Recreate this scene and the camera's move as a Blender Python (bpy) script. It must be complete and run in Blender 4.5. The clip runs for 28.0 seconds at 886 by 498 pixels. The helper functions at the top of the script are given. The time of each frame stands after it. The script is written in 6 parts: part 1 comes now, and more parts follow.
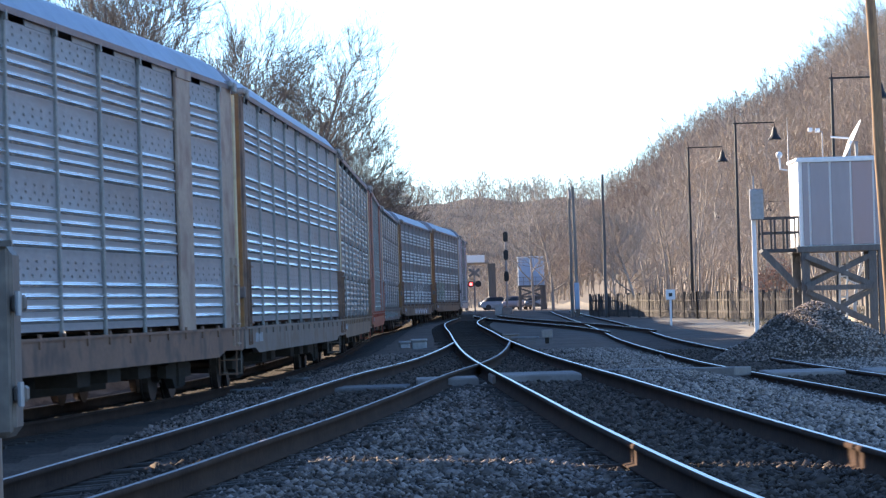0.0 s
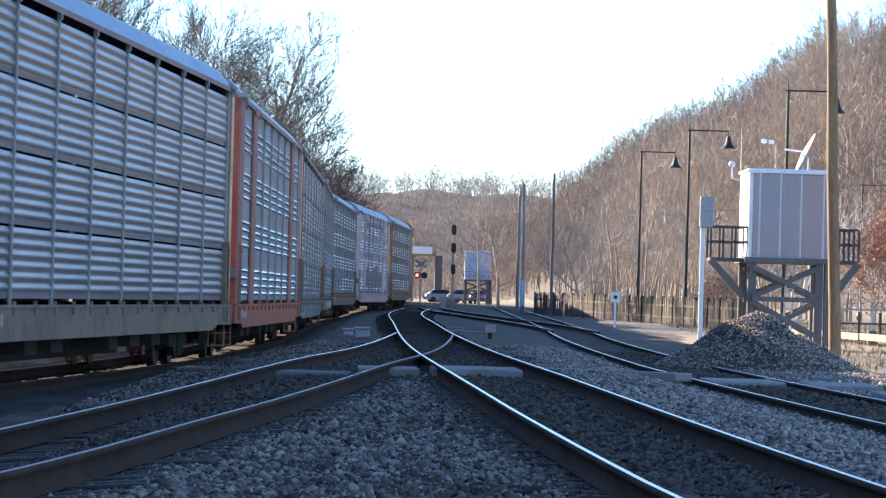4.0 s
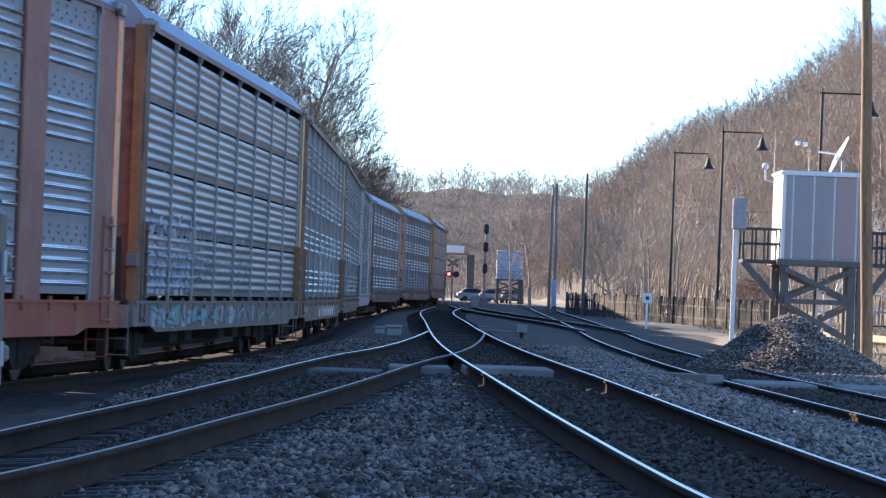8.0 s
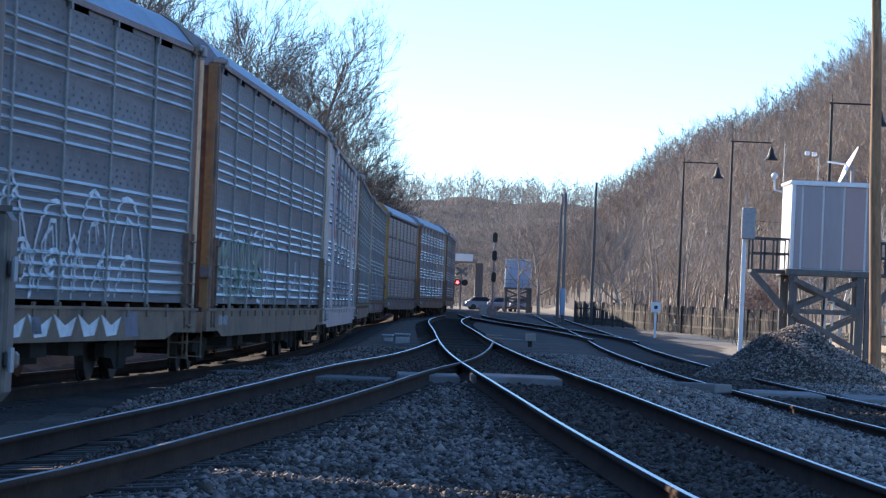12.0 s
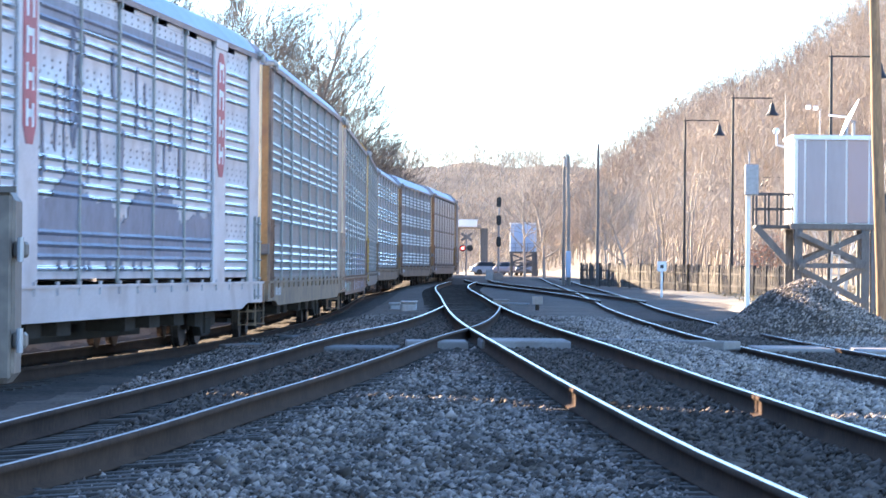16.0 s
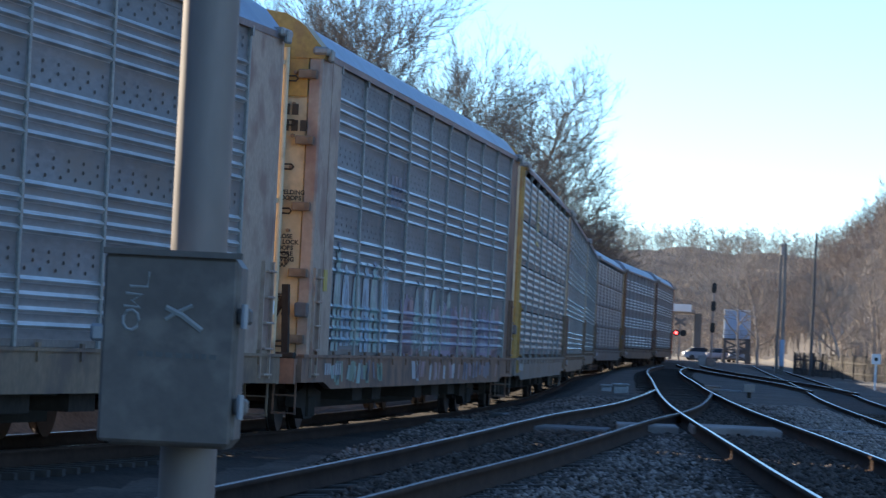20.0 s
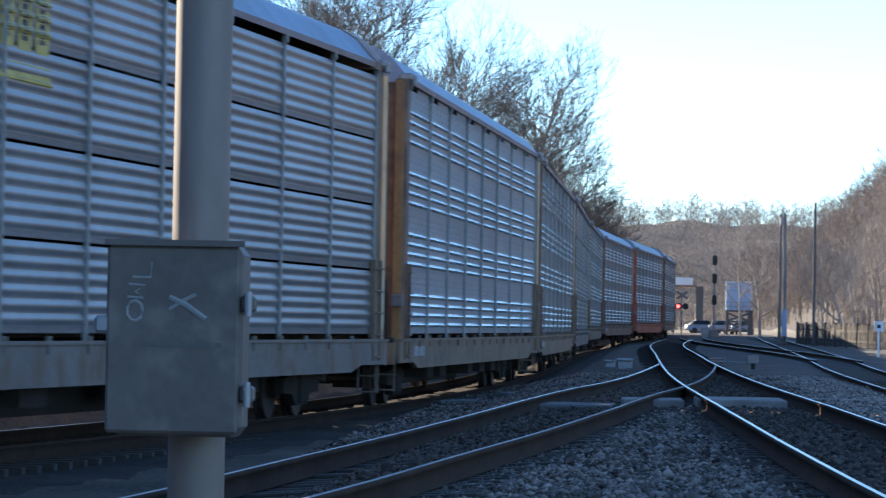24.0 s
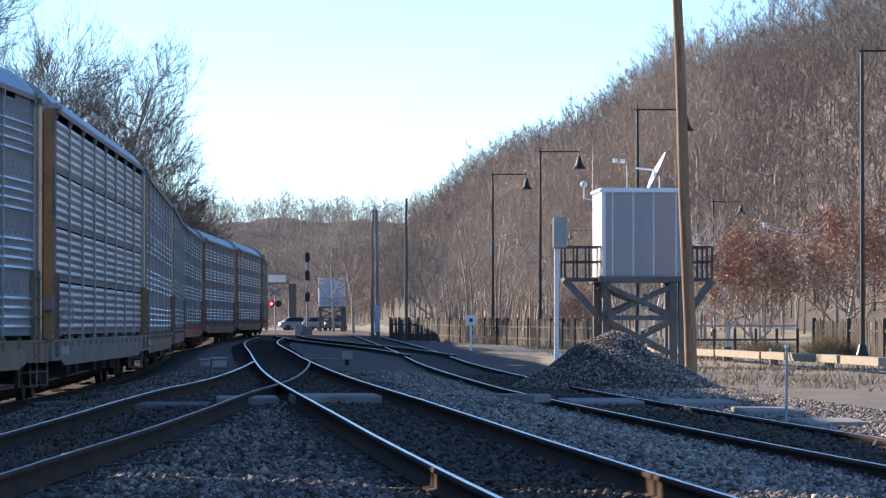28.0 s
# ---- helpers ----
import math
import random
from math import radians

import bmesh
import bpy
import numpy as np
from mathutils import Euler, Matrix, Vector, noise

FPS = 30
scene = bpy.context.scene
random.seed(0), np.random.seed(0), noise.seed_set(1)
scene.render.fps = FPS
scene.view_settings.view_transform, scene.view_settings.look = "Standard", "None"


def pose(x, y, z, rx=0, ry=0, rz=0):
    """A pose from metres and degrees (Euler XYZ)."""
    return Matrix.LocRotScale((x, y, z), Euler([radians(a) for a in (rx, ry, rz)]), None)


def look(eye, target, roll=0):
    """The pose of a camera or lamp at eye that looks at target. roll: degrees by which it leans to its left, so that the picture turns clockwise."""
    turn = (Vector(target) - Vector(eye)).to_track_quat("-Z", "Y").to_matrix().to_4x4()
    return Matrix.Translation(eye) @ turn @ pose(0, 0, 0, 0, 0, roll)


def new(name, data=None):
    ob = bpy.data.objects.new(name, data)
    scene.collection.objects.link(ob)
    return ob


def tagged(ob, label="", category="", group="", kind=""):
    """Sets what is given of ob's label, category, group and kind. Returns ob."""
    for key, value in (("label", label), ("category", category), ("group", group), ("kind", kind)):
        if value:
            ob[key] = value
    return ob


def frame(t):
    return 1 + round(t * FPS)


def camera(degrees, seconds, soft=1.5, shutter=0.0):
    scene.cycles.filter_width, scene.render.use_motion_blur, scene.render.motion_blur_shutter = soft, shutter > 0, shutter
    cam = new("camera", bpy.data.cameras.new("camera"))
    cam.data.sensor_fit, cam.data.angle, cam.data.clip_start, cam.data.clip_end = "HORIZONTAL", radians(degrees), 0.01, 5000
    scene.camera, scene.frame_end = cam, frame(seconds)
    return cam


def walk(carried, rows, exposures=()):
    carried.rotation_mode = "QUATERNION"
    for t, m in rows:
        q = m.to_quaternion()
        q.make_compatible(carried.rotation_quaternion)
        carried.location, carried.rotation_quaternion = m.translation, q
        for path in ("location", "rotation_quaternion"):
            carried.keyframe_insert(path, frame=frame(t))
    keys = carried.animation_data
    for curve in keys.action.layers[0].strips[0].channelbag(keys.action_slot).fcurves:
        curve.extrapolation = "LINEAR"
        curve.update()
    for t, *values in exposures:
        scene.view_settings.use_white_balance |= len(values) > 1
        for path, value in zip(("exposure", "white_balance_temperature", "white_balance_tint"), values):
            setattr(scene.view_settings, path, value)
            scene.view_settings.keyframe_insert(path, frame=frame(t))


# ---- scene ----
# The camera stands beside the track and is turned by hand.
ZC = 1.18
cam = camera(13.76, 28.0, 1.25, 0.25)
# seconds, turn to the right, tilt up, lean (degrees)
TURNS = [
    (0, -0.201, 0.888, -1.711), (0.5, -0.268, 0.517, 0.362), (1, -0.451, 1.300, 0.659), (1.5, 0.083, 1.216, 1.051), (2, 1.763, 0.210, 0.339),
    (2.5, 0.980, 0.724, 1.431), (4.5, 0.268, 0.742, 1.672), (5, -0.843, -0.194, 2.126), (5.5, -1.414, 0.548, 2.470), (6, -2.412, 0.904, 3.160),
    (6.5, -2.307, 0.050, 2.569), (7, -1.387, -0.047, 1.889), (7.5, -0.147, 0.926, 3.481), (8, 0.113, 0.713, 2.170), (8.5, 0.316, 0.930, 2.099),
    (9, 0.539, 1.134, 2.184), (9.5, 0.797, 1.049, 2.017), (10, 0.824, 0.817, 1.595), (10.5, 1.142, 1.262, 1.258), (11, -0.000, 1.485, 2.114),
    (11.5, -0.104, 1.754, 2.370), (12, -0.027, 0.837, 2.445), (12.5, 0.108, 0.950, 1.952), (14.5, 0.710, -1.091, 1.918), (15, -0.531, -0.685, 1.744),
    (15.5, -1.236, -0.871, 1.165), (16, -0.086, 0.311, 0.530), (16.5, 0.571, 0.719, 1.754), (17, 0.008, 1.123, 2.271), (17.5, -1.297, -0.259, 1.334),
    (18, -0.949, -0.018, 2.069), (18.5, -0.776, 0.720, 1.608), (19, -1.112, 1.039, 2.284), (19.5, -0.328, 1.110, 1.995), (20, -3.468, 1.450, 2.869),
    (20.5, -4.695, 1.927, 1.944), (21, -5.630, 1.577, 2.225), (21.5, -3.187, 1.165, 1.082), (23.5, -3.328, 1.650, 2.752), (24, -3.454, 1.154, 1.044),
    (24.5, -0.397, 1.745, 1.033), (25, 0.742, 2.151, 1.491), (25.5, 2.363, 1.259, 0.120), (26, 3.965, 0.271, 0.425), (26.5, 3.046, -0.258, 0.543),
    (27, 2.313, 0.288, 0.272), (27.5, 2.877, 1.027, 0.426), (28, 2.903, 1.181, -0.000),
]
# seconds, stops, white balance: the camera's own exposure hunts as the train passes
EXPOSURES = [(t, e + 0.24, k + 800, 9 if k < 5400 else 5 if k < 5700 else 10) for t, e, k in (
    (0, 1.45, 5900), (1, 1.60, 6050), (2, 1.30, 5650), (2.5, 1.40, 5700), (4.5, 1.80, 6150), (5, 2.00, 6200), (6, 1.60, 6050), (7, 1.90, 6150), (8, 1.35, 5700), (9, 1.13, 5550), (10, 1.25, 5550), (11, 0.88, 5550), (12, 0.95, 5250), (12.5, 1.30, 5500), (14.5, 2.72, 6500), (15, 2.95, 6600),
    (16, 2.6, 6350), (16.5, 1.75, 6000), (17, 1.10, 5650), (17.5, 1.80, 6000), (18, 2.3, 6450), (18.5, 1.70, 5900), (19, 1.30, 5750), (20, 0.95, 5550), (21, 1.50, 5750), (21.5, 1.45, 5750), (23.5, 1.10, 5600), (24, 1.20, 5550), (25, 0.44, 5700), (26, 0.98, 5700), (26.5, 1.80, 5900), (27, 2.02, 6100), (27.5, 1.40, 5850), (28, 0.92, 5700))]
# small sway of the body that carries it
SWAY_T, SWAY_X = (0, 1, 5, 12, 15, 18, 20, 24, 28), (0.02, 0.024, 0.007, 0.0, 0.004, -0.012, -0.02, -0.024, -0.03)
walk(cam, [(t, pose(float(np.interp(t, SWAY_T, SWAY_X)), 0, ZC, 90 + p, 0, -w) @ pose(0, 0, 0, 0, 0, r)) for t, w, p, r in TURNS], EXPOSURES)

# ---- light ----
SUN_AZ, SUN_EL = -48.0, 19.0   # degrees from +y towards +x, and above the horizon
world = bpy.data.worlds.new("world")
scene.world = world
world.use_nodes = True
wn = world.node_tree.nodes
sky = wn.new("ShaderNodeTexSky")
sky.sky_type = "NISHITA"
sky.sun_disc = False
sky.sun_elevation, sky.sun_rotation = radians(SUN_EL), radians(SUN_AZ)
sky.air_density, sky.dust_density, sky.ozone_density = 0.75, 0.0, 5.0
wn["Background"].inputs["Strength"].default_value = 0.13
world.node_tree.links.new(sky.outputs["Color"], wn["Background"].inputs["Color"])
sun = new("sun", bpy.data.lights.new("sun", "SUN"))
sun.data.energy, sun.data.angle, sun.data.color = 5.0, radians(0.5), (1.0, 0.84, 0.66)
sd = Vector((math.sin(radians(SUN_AZ)) * math.cos(radians(SUN_EL)), math.cos(radians(SUN_AZ)) * math.cos(radians(SUN_EL)), math.sin(radians(SUN_EL))))
sun.matrix_basis = look(sd * 100, (0, 0, 0))


# ---- materials ----
def mat(name, rgb, rough=0.7, metal=0.0, vary=0.25, grain=8.0, coarse=0.6, bump=0.0, rgb2=None, each=0.0, stretch=(1, 1, 1), spec=0.5, dirt=None, dirt_at=0.55):
    """Two scales of variation: a fine grain and coarse stains, and a bump; each: brightness spread from piece to piece."""
    m = bpy.data.materials.new(name)
    m.use_nodes = True
    n, l = m.node_tree.nodes, m.node_tree.links
    b = n["Principled BSDF"]
    co = n.new("ShaderNodeTexCoord")
    mp = n.new("ShaderNodeMapping")
    mp.inputs["Scale"].default_value = stretch
    l.new(co.outputs["Object"], mp.inputs["Vector"])
    fine, big = n.new("ShaderNodeTexNoise"), n.new("ShaderNodeTexNoise")
    fine.inputs["Scale"].default_value, fine.inputs["Detail"].default_value = grain, 5
    big.inputs["Scale"].default_value, big.inputs["Detail"].default_value = coarse, 4
    l.new(mp.outputs["Vector"], fine.inputs["Vector"])
    l.new(mp.outputs["Vector"], big.inputs["Vector"])
    mix = n.new("ShaderNodeMix")
    mix.data_type = "RGBA"
    c2 = rgb2 or tuple(c * (1 - vary) for c in rgb)
    mix.inputs["A"].default_value, mix.inputs["B"].default_value = (*rgb, 1), (*c2, 1)
    add = n.new("ShaderNodeMath")
    add.operation = "ADD"
    l.new(fine.outputs["Fac"], add.inputs[0])
    l.new(big.outputs["Fac"], add.inputs[1])
    rng = n.new("ShaderNodeMapRange")
    rng.inputs["From Min"].default_value, rng.inputs["From Max"].default_value = 0.75, 1.25
    l.new(add.outputs[0], rng.inputs["Value"])
    l.new(rng.outputs["Result"], mix.inputs["Factor"])
    col = mix.outputs["Result"]
    if dirt:
        d = n.new("ShaderNodeMix")
        d.data_type = "RGBA"
        d.inputs["B"].default_value = (*dirt, 1)
        dn = n.new("ShaderNodeTexNoise")
        dn.inputs["Scale"].default_value, dn.inputs["Detail"].default_value = coarse * 2.3, 8
        l.new(mp.outputs["Vector"], dn.inputs["Vector"])
        dr = n.new("ShaderNodeMapRange")
        dr.inputs["From Min"].default_value, dr.inputs["From Max"].default_value = dirt_at - 0.06, dirt_at + 0.1
        l.new(dn.outputs["Fac"], dr.inputs["Value"])
        l.new(dr.outputs["Result"], d.inputs["Factor"])
        l.new(col, d.inputs["A"])
        col = d.outputs["Result"]
    if each:
        oi, hsv, r2 = n.new("ShaderNodeObjectInfo"), n.new("ShaderNodeHueSaturation"), n.new("ShaderNodeMapRange")
        r2.inputs["To Min"].default_value, r2.inputs["To Max"].default_value = 1 - each, 1 + each
        l.new(oi.outputs["Random"], r2.inputs["Value"])
        l.new(r2.outputs["Result"], hsv.inputs["Value"])
        l.new(col, hsv.inputs["Color"])
        col = hsv.outputs["Color"]
    l.new(col, b.inputs["Base Color"])
    b.inputs["Roughness"].default_value, b.inputs["Metallic"].default_value = rough, metal
    b.inputs["Specular IOR Level"].default_value = spec
    if bump:
        bp = n.new("ShaderNodeBump")
        bp.inputs["Strength"].default_value, bp.inputs["Distance"].default_value = 1.0, bump
        l.new(fine.outputs["Fac"], bp.inputs["Height"])
        l.new(bp.outputs["Normal"], b.inputs["Normal"])
    return m


def island(m, spread):
    """Lets each loose piece of a joined mesh differ in brightness."""
    n, l = m.node_tree.nodes, m.node_tree.links
    b = n["Principled BSDF"]
    src = b.inputs["Base Color"].links[0].from_socket
    g, r, h = n.new("ShaderNodeNewGeometry"), n.new("ShaderNodeMapRange"), n.new("ShaderNodeHueSaturation")
    r.inputs["To Min"].default_value, r.inputs["To Max"].default_value = 1 - spread, 1 + spread
    l.new(g.outputs["Random Per Island"], r.inputs["Value"])
    l.new(r.outputs["Result"], h.inputs["Value"])
    l.new(src, h.inputs["Color"])
    l.new(h.outputs["Color"], b.inputs["Base Color"])
    return m


def glow(name, rgb, power):
    m = bpy.data.materials.new(name)
    m.use_nodes = True
    b = m.node_tree.nodes["Principled BSDF"]
    b.inputs["Base Color"].default_value = (*[c * 0.5 for c in rgb], 1)
    b.inputs["Emission Color"].default_value, b.inputs["Emission Strength"].default_value = (*rgb, 1), power
    return m


GALV = mat("galvanised_steel", (0.20, 0.188, 0.192), 0.55, 0.0, 0.30, 9, 0.5, 0.0015, each=0.14, stretch=(0.5, 1, 2), spec=0.2, dirt=(0.145, 0.132, 0.132), dirt_at=0.58)
GALV_OLD = mat("weathered_galvanised_steel", (0.185, 0.17, 0.172), 0.5, 0.0, 0.32, 9, 0.5, 0.0015, each=0.14, stretch=(0.5, 1, 2), spec=0.25, dirt=(0.155, 0.13, 0.118), dirt_at=0.56)
SILVER = mat("silver_painted_steel", (0.30, 0.285, 0.29), 0.5, 0.0, 0.22, 9, 0.5, 0.0015, each=0.10, stretch=(0.5, 1, 2), spec=0.25, dirt=(0.25, 0.225, 0.22), dirt_at=0.60)
# Rib metals, paler and glossier than the flats: sky highlights put into the colour
RIBM = mat("highlight_rib_zinc", (0.72, 0.69, 0.68), 0.24, 0.75, 0.3, 5, 0.6, 0.001, each=0.10, stretch=(0.6, 1, 1), spec=0.8, dirt=(0.42, 0.38, 0.37), dirt_at=0.57)
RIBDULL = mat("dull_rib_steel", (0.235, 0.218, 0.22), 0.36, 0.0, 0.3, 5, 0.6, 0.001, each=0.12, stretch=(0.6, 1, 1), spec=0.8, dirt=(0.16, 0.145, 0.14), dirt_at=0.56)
RIBMID = mat("soiled_highlight_rib_zinc", (0.47, 0.44, 0.43), 0.28, 0.3, 0.3, 5, 0.6, 0.001, each=0.12, stretch=(0.6, 1, 1), spec=0.8, dirt=(0.24, 0.215, 0.205), dirt_at=0.55)
WHITEP = mat("faded_white_car_paint", (0.53, 0.49, 0.51), 0.4, 0.0, 0.25, 20, 0.6, 0.001, each=0.05, dirt=(0.36, 0.32, 0.33), dirt_at=0.56)
ROOFM = mat("roof_sheet_metal", (0.24, 0.28, 0.36), 0.45, 0.6, 0.25, 12, 0.4, 0.002, dirt=(0.19, 0.21, 0.26))
PAINT = {
    "yellow": mat("yellow_car_paint", (0.47, 0.275, 0.065), 0.5, 0, 0.35, 14, 0.8, 0.001, dirt=(0.25, 0.12, 0.05), dirt_at=0.6),
    "orange": mat("ochre_car_paint", (0.26, 0.138, 0.05), 0.55, 0, 0.35, 14, 0.8, 0.001, dirt=(0.16, 0.08, 0.04), dirt_at=0.58),
    "brown": mat("brown_car_paint", (0.24, 0.13, 0.085), 0.6, 0, 0.35, 14, 0.8, 0.001, dirt=(0.08, 0.05, 0.04)),
    "red": mat("red_car_paint", (0.38, 0.07, 0.036), 0.5, 0, 0.35, 14, 0.8, 0.001, dirt=(0.30, 0.13, 0.08), dirt_at=0.6),
    "beige": mat("faded_salmon_car_paint", (0.42, 0.305, 0.235), 0.6, 0, 0.25, 14, 0.8, 0.001, dirt=(0.25, 0.15, 0.12)),
    "cream": mat("cream_car_paint", (0.62, 0.48, 0.30), 0.55, 0, 0.2, 14, 0.8, 0.001, dirt=(0.3, 0.2, 0.12), dirt_at=0.62),
    "white": WHITEP,
    "grey": mat("grey_sill_paint", (0.21, 0.175, 0.155), 0.6, 0, 0.35, 14, 0.8, 0.001, dirt=(0.14, 0.09, 0.06)),
    "salmon": mat("sun_faded_red_car_paint", (0.36, 0.145, 0.105), 0.6, 0, 0.3, 14, 0.8, 0.001, dirt=(0.32, 0.17, 0.13), dirt_at=0.58),
    "violet": mat("dark_violet_post_paint", (0.06, 0.05, 0.075), 0.5, 0, 0.3, 14, 0.8),
    "tan": mat("tan_sill_paint", (0.25, 0.165, 0.105), 0.65, 0, 0.35, 10, 0.7, 0.001, dirt=(0.12, 0.08, 0.06)),
}
POSTM = mat("post_steel", (0.30, 0.29, 0.28), 0.5, 0.3, 0.3, 20, 1.0, 0.001)
DARK = mat("dark_undergear", (0.045, 0.036, 0.031), 0.85, 0.0, 0.4, 10, 1.5, 0.003, spec=0.2)
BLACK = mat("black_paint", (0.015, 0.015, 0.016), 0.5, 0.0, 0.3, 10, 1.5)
WHEELM = mat("wheel_steel", (0.08, 0.06, 0.05), 0.5, 0.5, 0.3, 10, 2)
RAILTOP = mat("polished_rail_head", (0.48, 0.43, 0.42), 0.28, 1.0, 0.25, 3, 0.4, stretch=(6, 0.3, 1))
RAILDULL = mat("dull_rail_head", (0.24, 0.19, 0.17), 0.5, 0.3, 0.3, 3, 0.4, stretch=(6, 0.3, 1))
RAILSIDE = mat("rusty_rail_web", (0.075, 0.042, 0.028), 0.95, 0.0, 0.4, 14, 1.2, 0.002, spec=0.1)
TIEM = mat("creosoted_tie_wood", (0.066, 0.05, 0.040), 0.95, 0, 0.45, 9, 1.5, 0.006, each=0.25, stretch=(1, 6, 1))
BALLAST = mat("ballast_bed", (0.175, 0.138, 0.112), 0.95, 0, 0.6, 16, 0.5, 0.03, rgb2=(0.07, 0.056, 0.047), spec=0.2)
OILBED = mat("oil_stained_ballast", (0.095, 0.072, 0.058), 0.95, 0, 0.5, 16, 0.5, 0.03, rgb2=(0.038, 0.03, 0.026), spec=0.2)
OILSTONE = island(mat("oil_stained_stone", (0.12, 0.092, 0.075), 0.9, 0, 0.35, 25, 3.0, 0.004, spec=0.2), 0.6)
STONE = island(mat("ballast_stone", (0.25, 0.197, 0.166), 0.85, 0, 0.4, 25, 3.0, 0.004), 0.85)
CLEANSTONE = island(mat("clean_ballast_stone", (0.335, 0.268, 0.225), 0.85, 0, 0.4, 25, 3.0, 0.004), 0.8)
CONCRETE = mat("worn_concrete", (0.32, 0.28, 0.255), 0.9, 0, 0.3, 20, 1.2, 0.004, dirt=(0.22, 0.185, 0.165))
PLANK = mat("grey_crossing_timber", (0.17, 0.16, 0.155), 0.9, 0, 0.35, 16, 1.0, 0.004, stretch=(1, 5, 1))
SOIL = mat("dry_grass_and_soil", (0.34, 0.275, 0.19), 0.95, 0, 0.5, 3, 0.08, 0.05, rgb2=(0.23, 0.19, 0.14))
GRAVEL = mat("dusty_grey_gravel", (0.27, 0.235, 0.195), 0.95, 0, 0.5, 22, 0.35, 0.03, rgb2=(0.17, 0.145, 0.12), spec=0.2)
LITTER = mat("hill_leaf_litter", (0.125, 0.098, 0.078), 0.95, 0, 0.5, 0.5, 0.03, 0.0, rgb2=(0.085, 0.07, 0.06))
POLEW = mat("utility_pole_wood", (0.36, 0.21, 0.11), 0.85, 0, 0.45, 9, 1.0, 0.004, stretch=(5, 5, 0.5), dirt=(0.17, 0.10, 0.06))
GREYPOLE = mat("grey_pole_wood", (0.28, 0.25, 0.22), 0.85, 0, 0.35, 9, 1.0, 0.004, stretch=(5, 5, 0.5))
# White siding with its weathering; the front's shade is put into the darker colour
SHEDM = mat("weathered_shaded_white_siding", (0.345, 0.305, 0.315), 0.55, 0.0, 0.15, 6, 0.7, 0.001, dirt=(0.33, 0.285, 0.295), dirt_at=0.56, stretch=(1, 1, 0.25))
WHITE = mat("white_paint", (0.78, 0.78, 0.78), 0.5, 0, 0.12, 8, 1.0)
STEELG = mat("galvanised_frame", (0.34, 0.34, 0.35), 0.5, 0.5, 0.3, 12, 1.0)
TIMBER = mat("grey_timber_leg", (0.155, 0.145, 0.138), 0.85, 0, 0.4, 12, 1.0, 0.004, stretch=(4, 4, 0.6))
DARKRAIL = mat("dark_painted_railing", (0.06, 0.06, 0.065), 0.6, 0, 0.3, 12, 1.0)
SHEDPINK = mat("pink_stained_metal_siding", (0.39, 0.28, 0.265), 0.55, 0.0, 0.15, 6, 0.7, 0.001, dirt=(0.37, 0.27, 0.265), dirt_at=0.54, stretch=(1, 1, 0.25))
BOXM = mat("grey_junction_box_paint", (0.135, 0.110, 0.094), 0.6, 0.0, 0.25, 40, 6.0, 0.0006, dirt=(0.175, 0.145, 0.122), dirt_at=0.6)
PIPEM = mat("galvanised_pipe", (0.25, 0.205, 0.18), 0.5, 0.1, 0.25, 20, 2.0, 0.001, dirt=(0.175, 0.135, 0.115), dirt_at=0.58, stretch=(1, 1, 0.3))
BLUEBOX = mat("blue_grey_cabinet", (0.42, 0.52, 0.66), 0.5, 0, 0.15, 6, 1)
FENCEW = mat("weathered_fence_wood", (0.10, 0.083, 0.07), 0.9, 0, 0.4, 8, 1, 0.003, each=0.3, stretch=(4, 4, 0.6))
BARK = island(mat("grey_bark", (0.40, 0.335, 0.28), 0.9, 0, 0.35, 2.0, 0.2, 0.0), 0.35)
HILLBARK = island(mat("hill_bark", (0.25, 0.208, 0.18), 0.9, 0, 0.35, 2.0, 0.2, 0.0), 0.5)
HILLTWIG = island(mat("hill_twig_bark", (0.335, 0.265, 0.22), 0.9, 0, 0.35, 2.0, 0.1, 0.0), 0.45)
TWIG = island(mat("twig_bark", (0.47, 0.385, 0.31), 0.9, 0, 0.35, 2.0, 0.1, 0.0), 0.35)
# Darker copy of the twig bark: shade of the backlit trees put into its colour
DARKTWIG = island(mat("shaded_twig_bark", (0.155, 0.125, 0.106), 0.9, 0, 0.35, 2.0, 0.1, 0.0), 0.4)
PALEBARK = island(mat("pale_smooth_bark", (0.62, 0.57, 0.50), 0.9, 0, 0.3, 2.0, 0.2, 0.0), 0.2)
RUSTLEAF = island(mat("rust_oak_leaf", (0.50, 0.265, 0.17), 0.8, 0, 0.4, 5, 0.4), 0.45)
GRASS = island(mat("dead_grass", (0.36, 0.27, 0.15), 0.9, 0, 0.4, 5, 0.4), 0.5)


